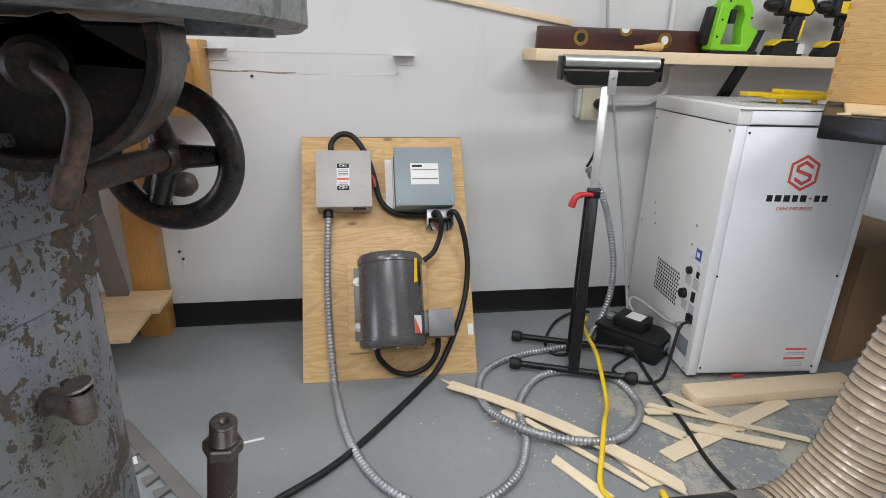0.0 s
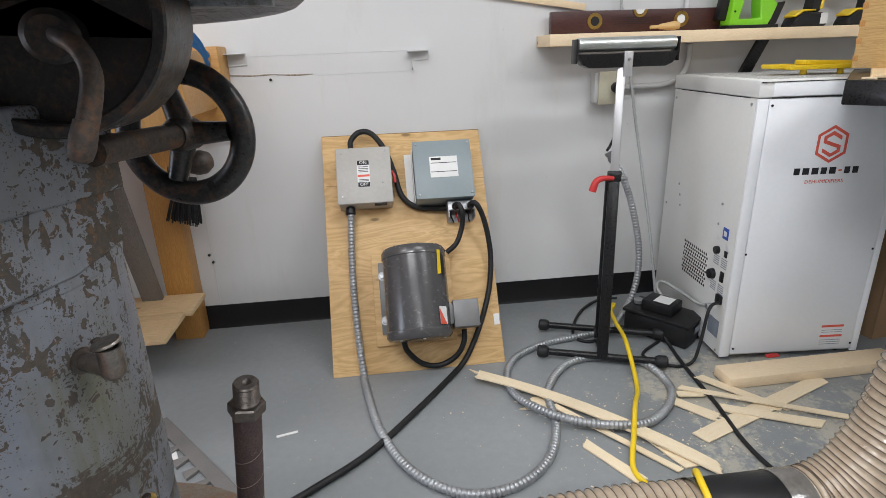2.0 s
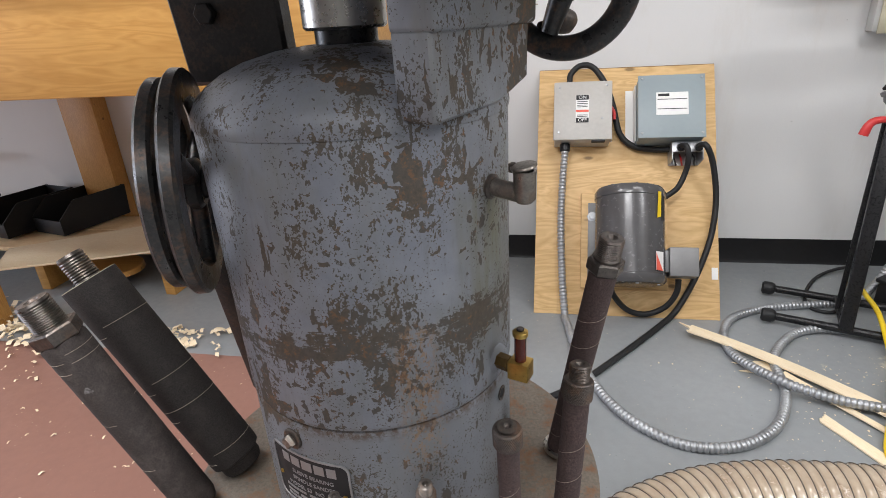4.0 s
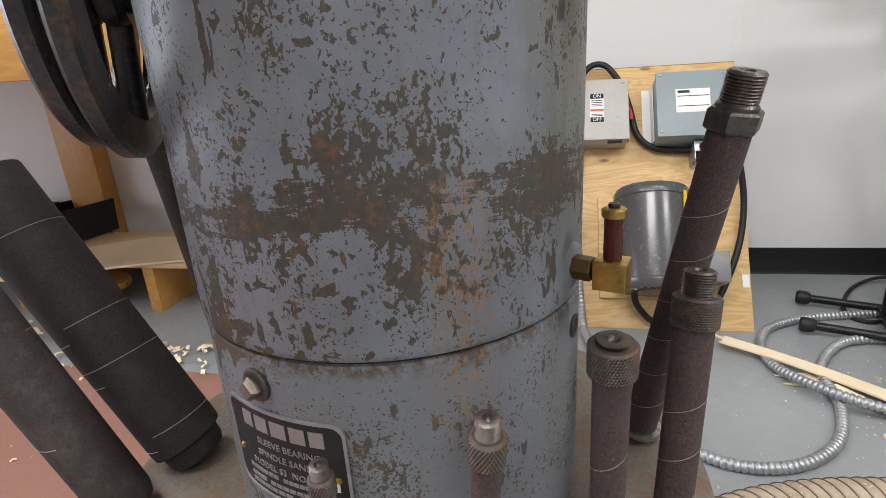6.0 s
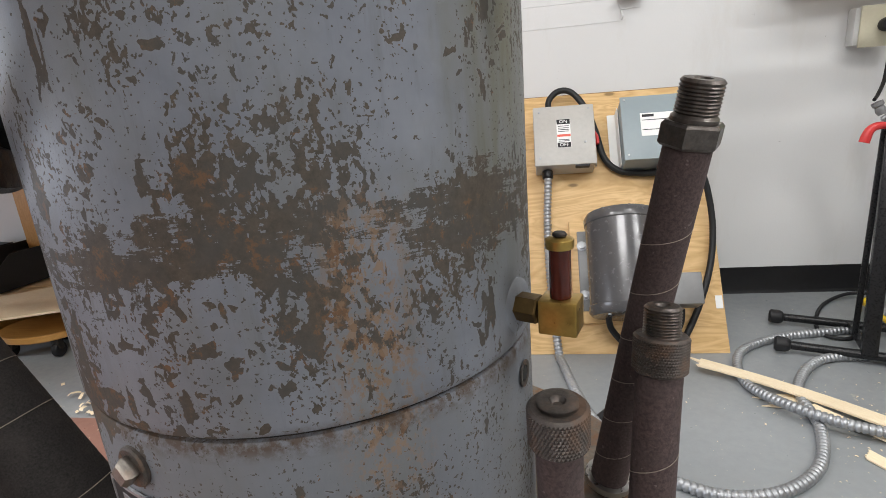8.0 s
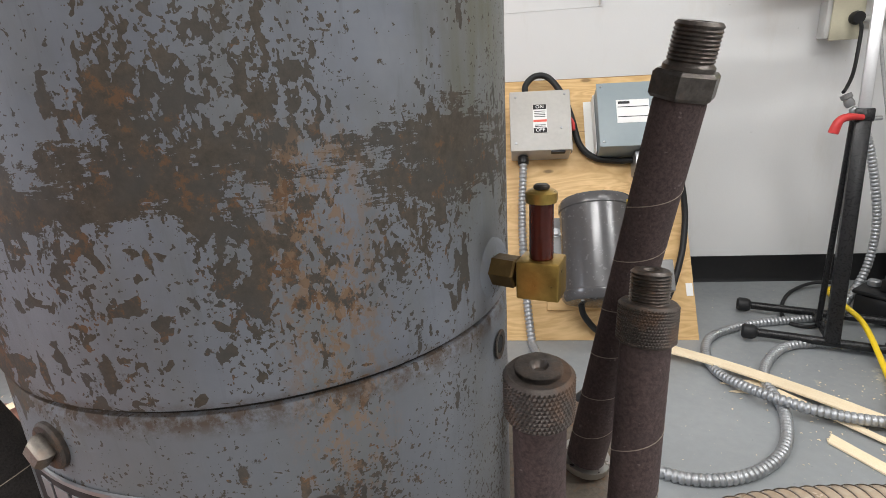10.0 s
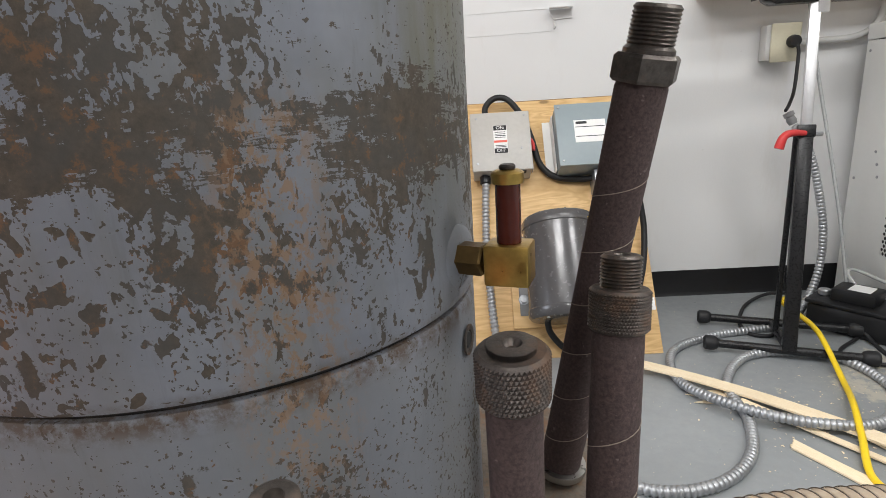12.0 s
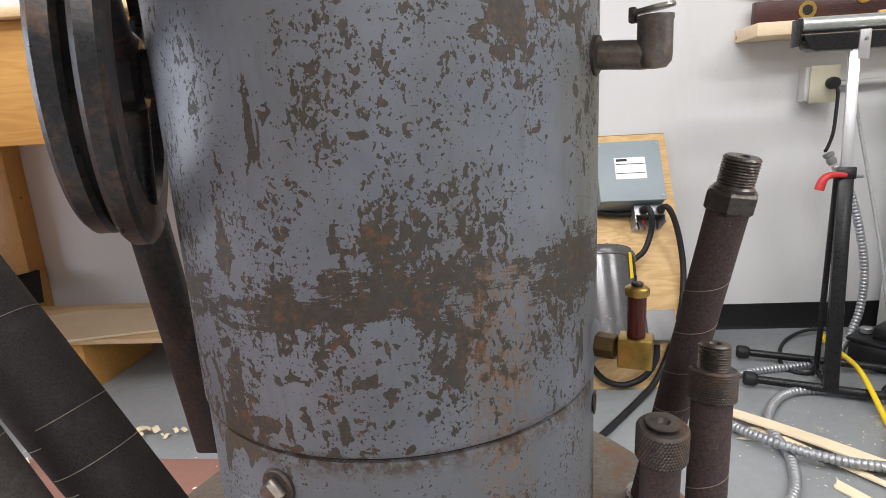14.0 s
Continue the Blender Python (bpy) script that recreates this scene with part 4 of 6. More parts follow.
for k, (off, rr, th) in enumerate(((0.000, 0.078, 0.010), (0.014, 0.072, 0.010))):
    wq = Matrix.Translation(w0 + wn * off) @ wn.to_track_quat("Z", "Y").to_matrix().to_4x4()
    ring = lathe([(rr, -th / 2 + 0.002), (rr - 0.002, -th / 2), (rr - 0.018, -th / 2), (rr - 0.021, -0.001), (rr - 0.021, 0.001), (rr - 0.018, th / 2), (rr - 0.002, th / 2), (rr, th / 2 - 0.002)], 72, wq, closed=True)
    pw = s_part("belt_wheel", ring, "wheel_iron", "black iron wheel rim")
    for a in (30, 150, 270):
        d = (wq.to_3x3() @ Vector((math.cos(radians(a)), math.sin(radians(a)), 0)))
        part("spoke", tube([w0 + wn * off, w0 + wn * off + d * 0.03, w0 + wn * off + d * (rr - 0.016)], 0.006, 0.01, 10), "wheel_iron", pw)
    part("hub", rod(0.018, 0.012, wq @ pose(0, 0, -0.006), 32, 0.003), "wheel_iron", pw)


def on_column(deg, z, r=R0):
    a = radians(deg)
    return Matrix(((-math.sin(a), 0, math.cos(a), r * math.cos(a)), (math.cos(a), 0, math.sin(a), r * math.sin(a)), (0, 1, 0, z), (0, 0, 0, 1)))


# bolt, oil hole, elbow and oil cup
bolt = s_part("column_bolt", rod(0.0085, 0.003, on_column(-112, 0.704, R0 - 0.001), 28, 0.0008), "rusty_shaft", "rusty washer and worn square bolt")
part("bolt_head", hexagon(0.0062, 0.006, on_column(-112, 0.704, R0 + 0.001), 0.0018, sides=4), "elbow_steel", bolt, "worn square bolt head")
hole = s_part("oil_hole", lathe([(0.0042, 0.0002), (0.0062, 0.0008), (0.0062, 0.0014), (0.0040, 0.0012), (0.0034, -0.004), (0, -0.004)], 24, on_column(-16, 0.703)), "rusty_shaft", "small rusty oil hole")
part("hole_inside", rod(0.0034, 0.001, on_column(-16, 0.703, R0 + 0.0001), 20, 0.0001), "ink", hole)
er = Vector((R0 * math.cos(radians(-22)), R0 * math.sin(radians(-22)), 0.8755))
ed = Vector((0.0235, -0.011, -0.002))
elbow = s_part("oil_elbow", tube([er - ed * 0.2, er + ed * 0.5, er + ed * 0.9, er + ed * 1.0 + Vector((0, 0, 0.003)), er + ed * 1.0 + Vector((0, 0, 0.007))], 0.0060, 0.002, 20), "elbow_steel", "worn steel oil filler elbow")
part("elbow_collar", lathe([(0.0060, 0), (0.0084, 0.0), (0.0084, 0.0035), (0.0060, 0.0045)], 28, along(er - ed * 0.02, er + ed)), "rusty_shaft", elbow)
part("cup", lathe([(0, -0.006), (0.0048, -0.0055), (0.0070, -0.003), (0.0072, 0.002), (0.0070, 0.0125), (0.0074, 0.0135), (0.0074, 0.015), (0.0058, 0.015), (0.0056, 0.006), (0, 0.005)], 28, Matrix.Translation(er + ed)), "elbow_steel", elbow)
part("lid", lathe([(0, 0.0), (0.0080, 0.0), (0.0086, 0.0008), (0.0080, 0.0020), (0, 0.0026)], 28, Matrix.Translation(er + ed + Vector((-0.0005, 0, 0.0168))) @ pose(0, 0, 0, 4, -9, 0)), "elbow_steel", elbow, "hinged steel lid standing slightly open")
part("hinge", box((0.003, 0.005, 0.006), (0, 0, 0), Matrix.Translation(er + ed * 0.66 + Vector((0, 0, 0.0155))) @ pose(0, 0, 0, 0, 0, -25), 0.0006), "rusty_shaft", elbow)
ob_ = Vector((0.120, -0.047, 0.7395))
cr = Vector((R0 * math.cos(radians(-20)), R0 * math.sin(radians(-20)), 0.7395))
oil = s_part("oil_cup", span((-0.0078, -0.0065, -0.0072), (0.0078, 0.0065, 0.0072), 0.0008, Matrix.Translation(ob_) @ pose(0, 0, 0, 0, 0, -18)), "brass", "brass oil cup with a dark red glass")
part("hex_nut", hexagon(0.0062, 0.0125, along(cr, ob_), 0.0008), "old_brass", oil)
part("column_boss", lathe([(0, -0.003), (0.0120, -0.003), (0.0120, 0.0012), (0.0095, 0.0026), (0, 0.003)], 28, along(cr, ob_)), "enamel", oil)
part("sight_glass", rod(0.0043, 0.021, Matrix.Translation(ob_ + Vector((0, 0, 0.0070))), 24, 0.0004), "oil_glass", oil, "dark red sight glass")
part("cap", lathe([(0, 0), (0.0054, 0), (0.0056, 0.001), (0.0056, 0.0035), (0.004, 0.0045), (0, 0.0045)], 24, Matrix.Translation(ob_ + Vector((0, 0, 0.0278)))), "brass", oil, "brass cap")
part("cap_button", rod(0.0028, 0.002, Matrix.Translation(ob_ + Vector((0, 0, 0.0321))), 16, 0.0006), "dark_iron", oil)


# nameplate
def curved(bm, a_mid, z_mid, r):
    """Bends a flat part in the xy plane round the column."""
    for v in bm.verts:
        a = radians(a_mid) + v.co.x / r
        rr = r + v.co.z
        v.co = Vector((rr * math.cos(a), rr * math.sin(a), z_mid + v.co.y))
    return bm


PA, PZ, PW, PH = -108.0, 0.6645, 0.074, 0.053


def rounded(w, h, r, k=6):
    return [p for cx, cy, a in ((w / 2 - r, h / 2 - r, 0), (-w / 2 + r, h / 2 - r, 90), (-w / 2 + r, -h / 2 + r, 180), (w / 2 - r, -h / 2 + r, 270)) for p in arc(cx, cy, r, a, a + 90, k)]


def plate_strips(inner, outer, t, z0):
    """Quads between two outlines of equal length, thickened towards +z."""
    one = bmesh.new()
    lo = [[one.verts.new((x, y, z)) for x, y in ring] for ring, z in ((outer, z0), (outer, z0 + t), (inner, z0 + t), (inner, z0))]
    k = len(outer)
    for a, b in zip(lo, lo[1:]):
        for q in range(k):
            one.faces.new((a[q], a[(q + 1) % k], b[(q + 1) % k], b[q]))
    bmesh.ops.recalc_face_normals(one, faces=one.faces)
    return one


def dense(ring, step=0.003):
    out = []
    for (x0, y0), (x1, y1) in zip(ring, ring[1:] + ring[:1]):
        n_ = max(1, int(math.hypot(x1 - x0, y1 - y0) / step))
        out += [(x0 + (x1 - x0) * q / n_, y0 + (y1 - y0) * q / n_) for q in range(n_)]
    return out


ring = dense(rounded(PW, PH, 0.006))
field = bmesh.new()
cells = {}
NX, NY = 24, 12
for ix in range(NX):
    for iy in range(NY):
        quad = []
        for ax, ay in ((ix, iy), (ix + 1, iy), (ix + 1, iy + 1), (ix, iy + 1)):
            x, y = (ax / NX - 0.5) * PW, (ay / NY - 0.5) * PH
            cx = max(-PW / 2 + 0.006, min(PW / 2 - 0.006, x))
            cy = max(-PH / 2 + 0.006, min(PH / 2 - 0.006, y))
            d = math.hypot(x - cx, y - cy)
            if x != cx and y != cy and d > 0.006:
                x, y = cx + (x - cx) * 0.006 / d, cy + (y - cy) * 0.006 / d
            if (ax, ay) not in cells:
                cells[(ax, ay)] = field.verts.new((x, y, 0.0009))
            quad.append(cells[(ax, ay)])
        field.faces.new(quad)
np_ = s_part("nameplate", curved(field, PA, PZ, R0), "ink", "black and silver riveted maker's nameplate")
part("plate_border", curved(plate_strips([(x * (1 - 0.0032 / PW), y * (1 - 0.0032 / PH)) for x, y in ring], ring, 0.0010, 0.0004), PA, PZ, R0), "galv", np_, "raised silver border", smooth=0)
for word, size, x, y in (("SLEEVE BEARING", 0.0052, 0.004, 0.0065), ("SPINDLE SANDER", 0.0052, 0.004, -0.0005), ("MODEL S3  NO", 0.0052, -0.004, -0.0075)):
    bm = lettering(word, size, 0.0002)
    place(bm, bm.verts, Matrix.Translation((x, y, 0.001)))
    part("plate_word", curved(bm, PA, PZ, R0), "galv", np_, smooth=0)
x = -0.024
for w_ in (0.0075, 0.0085, 0.0095, 0.0085, 0.0075):
    bar_bm = bmesh.new()
    span((x, 0.0128, 0.0008), (x + w_, 0.0212, 0.0012), 0, bm=bar_bm)
    part("maker_mark", curved(bar_bm, PA, PZ, R0), "galv", np_, smooth=0)
    x += w_ + 0.0022
for y, ws in ((-0.0135, (0.022, 0.020)), (-0.0185, (0.012, 0.026)), (-0.0225, (0.03,))):
    x = -0.026
    for w_ in ws:
        bar_bm = bmesh.new()
        for i in range(6):
            span((x + w_ * i / 6, y, 0.0008), (x + w_ * (i + 0.85) / 6, y + 0.0022, 0.0012), 0, bm=bar_bm)
        part("print_bar", curved(bar_bm, PA, PZ, R0), "galv", np_, smooth=0)
        x += w_ + 0.003
bar_bm = span((0.017, -0.011, 0.0008), (0.031, -0.0045, 0.0012), 0)
part("serial_field", curved(bar_bm, PA, PZ, R0), "label", np_, smooth=0)
for dx, dz in ((0.031, -0.004), (-0.031, -0.004)):
    part("rivet", lathe([(0.0018, 0), (0.0018, 0.0006), (0.001, 0.0014), (0, 0.0016)], 14, on_column(PA + math.degrees(dx / R0), PZ + dz, R0 + 0.0008)), "brass", np_)


# ---- sanding spindles standing in the rack ----
def knurl(r, h, m):
    """A grip covered with rows of small raised pyramids, the rows twisted like a knurl."""
    seg = max(26, int(2 * math.pi * r / 0.00125))
    rows = max(6, int(h / 0.0012))
    one = bmesh.new()

    def ring(rr, z, shift):
        return [one.verts.new((rr * math.cos(2 * math.pi * (k + shift) / seg), rr * math.sin(2 * math.pi * (k + shift) / seg), z)) for k in range(seg)]

    rings = [ring(r - 0.0004, h * j / rows, 0.5 * j) for j in range(rows + 1)]
    for j, (a, b) in enumerate(zip(rings, rings[1:])):
        tips = ring(r + 0.00012, h * (j + 0.5) / rows, 0.5 * j + 0.75)
        for k in range(seg):
            quad = (a[k], a[(k + 1) % seg], b[(k + 1) % seg], b[k])
            for p, q in zip(quad, quad[1:] + quad[:1]):
                one.faces.new((p, q, tips[k]))
    low, top = ring(r - 0.0012, -0.0008, 0), ring(r - 0.0012, h + 0.0008, 0.5 * rows)
    for k in range(seg):
        one.faces.new((low[k], low[(k + 1) % seg], rings[0][(k + 1) % seg], rings[0][k]))
        one.faces.new((rings[-1][k], rings[-1][(k + 1) % seg], top[(k + 1) % seg], top[k]))
    one.faces.new(low[::-1])
    one.faces.new(top)
    place(one, one.verts, m)
    return one


def thread(r, h, m, turns=9):
    pts = [(0, 0), (r, 0)]
    for k in range(turns):
        z = h * (0.06 + 0.84 * k / turns)
        pts += [(r, z), (r - 0.0007, z + h * 0.84 / turns * 0.5)]
    pts += [(r, h * 0.92), (r - 0.0012, h), (r * 0.42, h), (r * 0.34, h - 0.0012), (0, h - 0.003)]
    return lathe(pts, 36, m)


def spindle(foot, top, r, head, label, cloth="garnet", bands=3, thread_r=None, thread_h=0.014, head_r=None, head_h=0.018):
    foot, top = Vector(foot), Vector(top)
    ln = (top - foot).length
    sp = thing("sanding_spindle", along(foot, top), label, "spindle", "sanding spindles in the rack")
    tr = thread_r or r * 0.8
    hr = head_r or r * 1.25
    body_end = ln - thread_h - head_h
    part("sleeve", lathe([(0, 0.0), (r * 0.92, 0.0), (r, 0.004), (r, body_end - 0.002), (r * 0.95, body_end), (0, body_end)], 36), cloth, sp)
    if head == "hex":
        part("foot_ring", lathe([(r, 0.004), (r * 1.3, 0.004), (r * 1.34, 0.006), (r * 1.3, 0.008), (r, 0.008)], 36), "steel", sp, "bright steel ring at the foot")
    turns = int((body_end - 0.03) / 0.027)
    helix = [(r * 1.004 * math.cos(2 * math.pi * i / 16), r * 1.004 * math.sin(2 * math.pi * i / 16), 0.015 + 0.027 * i / 16) for i in range(turns * 16 + 1)]
    part("spiral_seam", tube(helix, 0.00024, 0.0035, 5), "seam_line", sp, "pale spiral seam of the sanding cloth")
    if head == "hex":
        part("nut", hexagon(hr, head_h * 0.88, pose(0, 0, body_end, 0, 0, 20), 0.0014), "spindle_top", sp, "worn hexagonal shoulder")
        part("shoulder", rod(tr * 1.08, head_h * 0.3, pose(0, 0, body_end + head_h * 0.8), 36, 0.001), "spindle_top", sp)
    else:
        part("grip", knurl(hr, head_h, pose(0, 0, body_end)), "grip", sp, "knurled steel grip", smooth=0)
    part("threaded_end", thread(tr, thread_h, pose(0, 0, body_end + head_h)), "spindle_top", sp, "threaded steel end with a centre hole")
    return sp


spindle((-0.007, 0.626, 0.592), (0.0262, 0.592, 0.8255), 0.0106, "hex", "tall sanding spindle with a hexagonal shoulder leaning in the rack", bands=5, thread_r=0.0094, thread_h=0.0165, head_r=0.0138, head_h=0.0125)
spindle((-0.002, 0.543, 0.590), (0.0062, 0.563, 0.7355), 0.0098, "knurl", "sanding spindle with a knurled grip and threaded end", thread_r=0.0078, thread_h=0.0135, head_r=0.0116, head_h=0.0148)
spindle((-0.040, 0.500, 0.590), (-0.042, 0.488, 0.737), 0.0075, "knurl", "short sanding spindle with a broad knurled cap", thread_r=0.0064, thread_h=0.0026, head_r=0.0097, head_h=0.0130)
spindle((-0.094, 0.455, 0.590), (-0.083, 0.433, 0.7395), 0.0048, "knurl", "thin sanding spindle with a bright threaded end", thread_r=0.0040, thread_h=0.008, head_r=0.0060, head_h=0.010)
spindle((-0.156, 0.466, 0.590), (-0.152, 0.455, 0.697), 0.0045, "knurl", "thin sanding spindle standing before the nameplate", thread_r=0.0038, thread_h=0.007, head_r=0.0055, head_h=0.009)


def sleeve_spindle(foot, top, r, label, cloth, stub_r, stub_h, hollow, seams):
    foot, top = Vector(foot), Vector(top)
    ln = (top - foot).length
    sp = thing("sanding_drum", along(foot, top), label, "sanding drum", "sanding drums in the rack")
    if hollow:
        prof = [(0, 0.002), (r * 0.72, 0.0), (r * 0.80, 0.004), (r * 0.82, 0.012), (r * 0.98, 0.014), (r, 0.018), (r, ln - 0.001), (r * 0.985, ln), (r * 0.88, ln), (r * 0.86, ln - 0.020), (0, ln - 0.022)]
    else:
        prof = [(0, 0), (r * 0.9, 0), (r, 0.006), (r, ln - 0.003), (r * 0.9, ln), (0, ln)]
    part("sleeve", lathe(prof, 48), cloth, sp)
    for start, pitch, turns in seams:
        helix = [(r * 1.003 * math.cos(-2 * math.pi * i / 24), r * 1.003 * math.sin(-2 * math.pi * i / 24), start + pitch * i / 24) for i in range(int(turns * 24) + 1)]
        part("spiral_seam", tube(helix, 0.0003, 0.005, 5), "seam_line", sp, "pale spiral seam of the sanding cloth")
    if hollow:
        part("lip", lathe([(r * 0.89, ln - 0.004), (r * 0.89, ln + 0.0006), (r * 0.985, ln + 0.0006), (r * 0.985, ln - 0.004)], 48), "ivory", sp, "worn paper lip")
        part("core", lathe([(0, 0), (r * 0.62, 0), (r * 0.62, 0.012), (r * 0.5, 0.015), (0, 0.015)], 32, pose(0, 0, ln - 0.0225)), "spindle_top", sp)
    else:
        part("nut", hexagon(r * 1.06, 0.012, pose(0, 0, ln - 0.001, 0, 0, 12), 0.0015), "spindle_top", sp, "worn hexagonal shoulder")
    part("threaded_end", thread(stub_r, stub_h, pose(0, 0, ln - 0.008 if hollow else ln + 0.010), 12), "spindle_top", sp, "threaded steel end with a centre hole")


sleeve_spindle((-0.302, 0.569, 0.594), (-0.406, 0.568, 0.788), 0.0236, "thick black sanding drum leaning out of the rack", "emery", 0.0112, 0.034, True, ((0.022, 0.010, 1.0), (0.075, 0.012, 1.1), (0.108, 0.010, 1.0), (0.172, 0.009, 1.0)))
sleeve_spindle((-0.319, 0.521, 0.594), (-0.374, 0.500, 0.775), 0.0166, "dusty dark sanding drum leaning out of the rack", "dusty_emery", 0.0120, 0.024, False, ((0.06, 0.018, 0.7), (0.112, 0.016, 0.8), (0.166, 0.008, 1.0), (0.176, 0.006, 1.0)))


# ---- dehumidifier ----
def dehumidifier():
    W_, D_, H_ = 0.500, 0.560, 0.945
    dm = Matrix.Translation((1.266, 1.782, 0)) @ pose(0, 0, 0, 0, 0, -4.7)
    dh = thing("dehumidifier", dm, "tall white cabinet dehumidifier with a red hexagon emblem", "dehumidifier")
    part("body", span((0.004, 0.010, 0.018), (W_ - 0.004, D_, H_ - 0.0515), 0.004), "cream", dh)
    part("lid", span((0.002, 0, H_ - 0.050), (W_ - 0.002, D_, H_), 0.004), "cream", dh)
    part("lid_front", span((0.045, -0.003, H_ - 0.047), (W_ - 0.002, 0.0, H_ - 0.008), 0.001), "white", dh)
    part("front_panel", span((0.040, -0.002, 0.030), (W_ - 0.030, 0.009, H_ - 0.054), 0.0015), "white", dh, "smooth white front panel")
    part("corner_post", span((0.004, 0.0, 0.018), (0.038, 0.009, H_ - 0.053), 0.002), "white", dh)
    part("corner_post", span((W_ - 0.028, 0.0, 0.018), (W_ - 0.004, 0.009, H_ - 0.053), 0.002), "white", dh)
    for x in (0.05, W_ - 0.05):
        for y in (0.05, D_ - 0.05):
            part("foot", rod(0.016, 0.019, pose(x, y, 0), 16, 0.002), "rubber", dh)
    for x, z in ((0.047, 0.872), (0.039, 0.40), (0.047, 0.05), (W_ - 0.036, 0.40), (W_ - 0.036, 0.05)):
        part("screw", rod(0.004, 0.003, pose(x, -0.002, z, 90), 10, 0.001), "ink", dh)
    # Ink strips paint the shadow in the lid joint and under its top edge.
    part("lid_gap", span((0.042, -0.0035, H_ - 0.0525), (W_ - 0.001, -0.001, H_ - 0.0495), 0), "ink", dh)
    part("lid_gap", span((0.003, -0.0042, H_ - 0.0065), (W_ - 0.003, -0.003, H_ - 0.004), 0), "ink", dh)
    louvre = bmesh.new()
    for i in range(22):
        for j in range(5):
            span((0.05 + j * 0.084, 0.05 + i * 0.021, H_ + 0.0002), (0.122 + j * 0.084, 0.057 + i * 0.021, H_ + 0.0012), 0, bm=louvre)
    part("top_louvre", louvre, "pipe_grey", dh, "fine slotted louvre in the lid", kind="stuff", smooth=0)
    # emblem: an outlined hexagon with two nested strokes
    cx, cz = 0.255, 0.750
    hexo = [(0, 0.058), (0.048, 0.030), (0.048, -0.030), (0, -0.058), (-0.048, -0.030), (-0.048, 0.030)]
    hexi = [(x * 0.83, y * 0.83) for x, y in hexo][::-1]
    em = part("emblem", slab(hexo, 0.0006, pose(cx, -0.002, cz, 90), 0, holes=(hexi,)), "orange_red", dh, "red hexagon emblem", smooth=0)
    for st in ([(0.028, 0.024), (0.0, 0.040), (-0.028, 0.024), (-0.028, 0.004), (0.018, -0.012), (0.018, -0.018), (0.0, -0.028), (-0.028, -0.012), (-0.028, -0.024), (0.0, -0.040), (0.028, -0.024), (0.028, -0.004), (-0.018, 0.012), (-0.018, 0.018), (0.0, 0.028), (0.028, 0.012)],):
        part("emblem_stroke", slab(st, 0.0006, pose(cx, -0.002, cz, 90), 0), "orange_red", em, smooth=0)
    x = 0.150
    for w_ in (0.019, 0.021, 0.021, 0.018, 0.021, 0.010, 0.018, 0.018):
        c = "orange_red" if w_ == 0.010 else "ink"
        hh = 0.005 if c == "orange_red" else 0.021
        part("name_bar", span((x, -0.0026, 0.668 - hh / 2), (x + w_, -0.002, 0.668 + hh / 2), 0), c, dh, smooth=0)
        x += w_ + 0.0085
    bm = lettering("DEHUMIDIFIERS", 0.0155, 0.0003)
    place(bm, bm.verts, pose(0.252, -0.0024, 0.634, 90) @ Matrix.Diagonal((1.15, 1, 1, 1)))
    part("product_word", bm, "orange_red", dh, "thin red lettering", smooth=0)
    for z in (0.116, 0.078):
        part("warning_bar", span((0.350, -0.0026, z), (0.428, -0.002, z + 0.008), 0), "orange_red", dh, smooth=0)
    for z in (0.050, 0.058, 0.066, 0.096, 0.104):
        part("warning_line", span((0.352, -0.0024, z), (0.425, -0.002, z + 0.0016), 0), "grey_label", dh, smooth=0)
    # controls on the side
    s0 = 0.004

    def side(y0, y1, z0, z1, t, mat, name, label="", w=0.001):
        return part(name, span((s0 - t, y0, z0), (s0, y1, z1), w), mat, dh, label)

    gr = side(0.155, 0.345, 0.215, 0.345, 0.001, "cream", "grille", "perforated air grille")
    holes = bmesh.new()
    row = 0
    z = 0.222
    while z < 0.342:
        y = 0.162 + (0.0075 if row % 2 else 0.0)
        while y < 0.340:
            lathe([(0, 0), (0.0071, 0), (0, 0.0006)], 6, pose(s0 - 0.0009, y, z, 0, -90) @ pose(0, 0, 0, 0, 0, 30), holes)
            y += 0.015
        z += 0.013
        row += 1
    part("perforation", holes, "ink", gr, "black hexagonal perforations", smooth=0, kind="stuff")
    side(0.050, 0.085, 0.430, 0.470, 0.001, "blue_ink", "rating_label", "blue square label")
    side(0.060, 0.078, 0.440, 0.458, 0.0015, "label", "rating_mark")
    for y, z, h in ((0.045, 0.405, 0.018), (0.030, 0.392, 0.03), (0.095, 0.42, 0.012)):
        side(y, y + 0.022, z, z + h, 0.0008, "label", "small_label")
    part("knob", lathe([(0, 0), (0.014, 0), (0.013, 0.012), (0, 0.013)], 24, pose(s0, 0.100, 0.382, 0, -90)), "black", dh, "black round control knob")
    part("knob", lathe([(0, 0), (0.019, 0), (0.017, 0.016), (0, 0.017)], 24, pose(s0, 0.112, 0.290, 0, -90)), "black", dh, "black round control knob")
    side(0.042, 0.060, 0.282, 0.318, 0.006, "black", "rocker_switch", "black rocker switch")
    side(0.040, 0.056, 0.372, 0.394, 0.004, "ink", "toggle")
    for k in range(5):
        for y in (0.035, 0.085):
            side(y, y + 0.036, 0.330 + k * 0.0075, 0.333 + k * 0.0075, 0.0006, "grey_label", "vent_slot", w=0)
            side(y, y + 0.036, 0.235 + k * 0.0075, 0.238 + k * 0.0075, 0.0006, "grey_label", "vent_slot", w=0)
    side(0.030, 0.062, 0.205, 0.235, 0.010, "black", "power_inlet", "black power inlet")
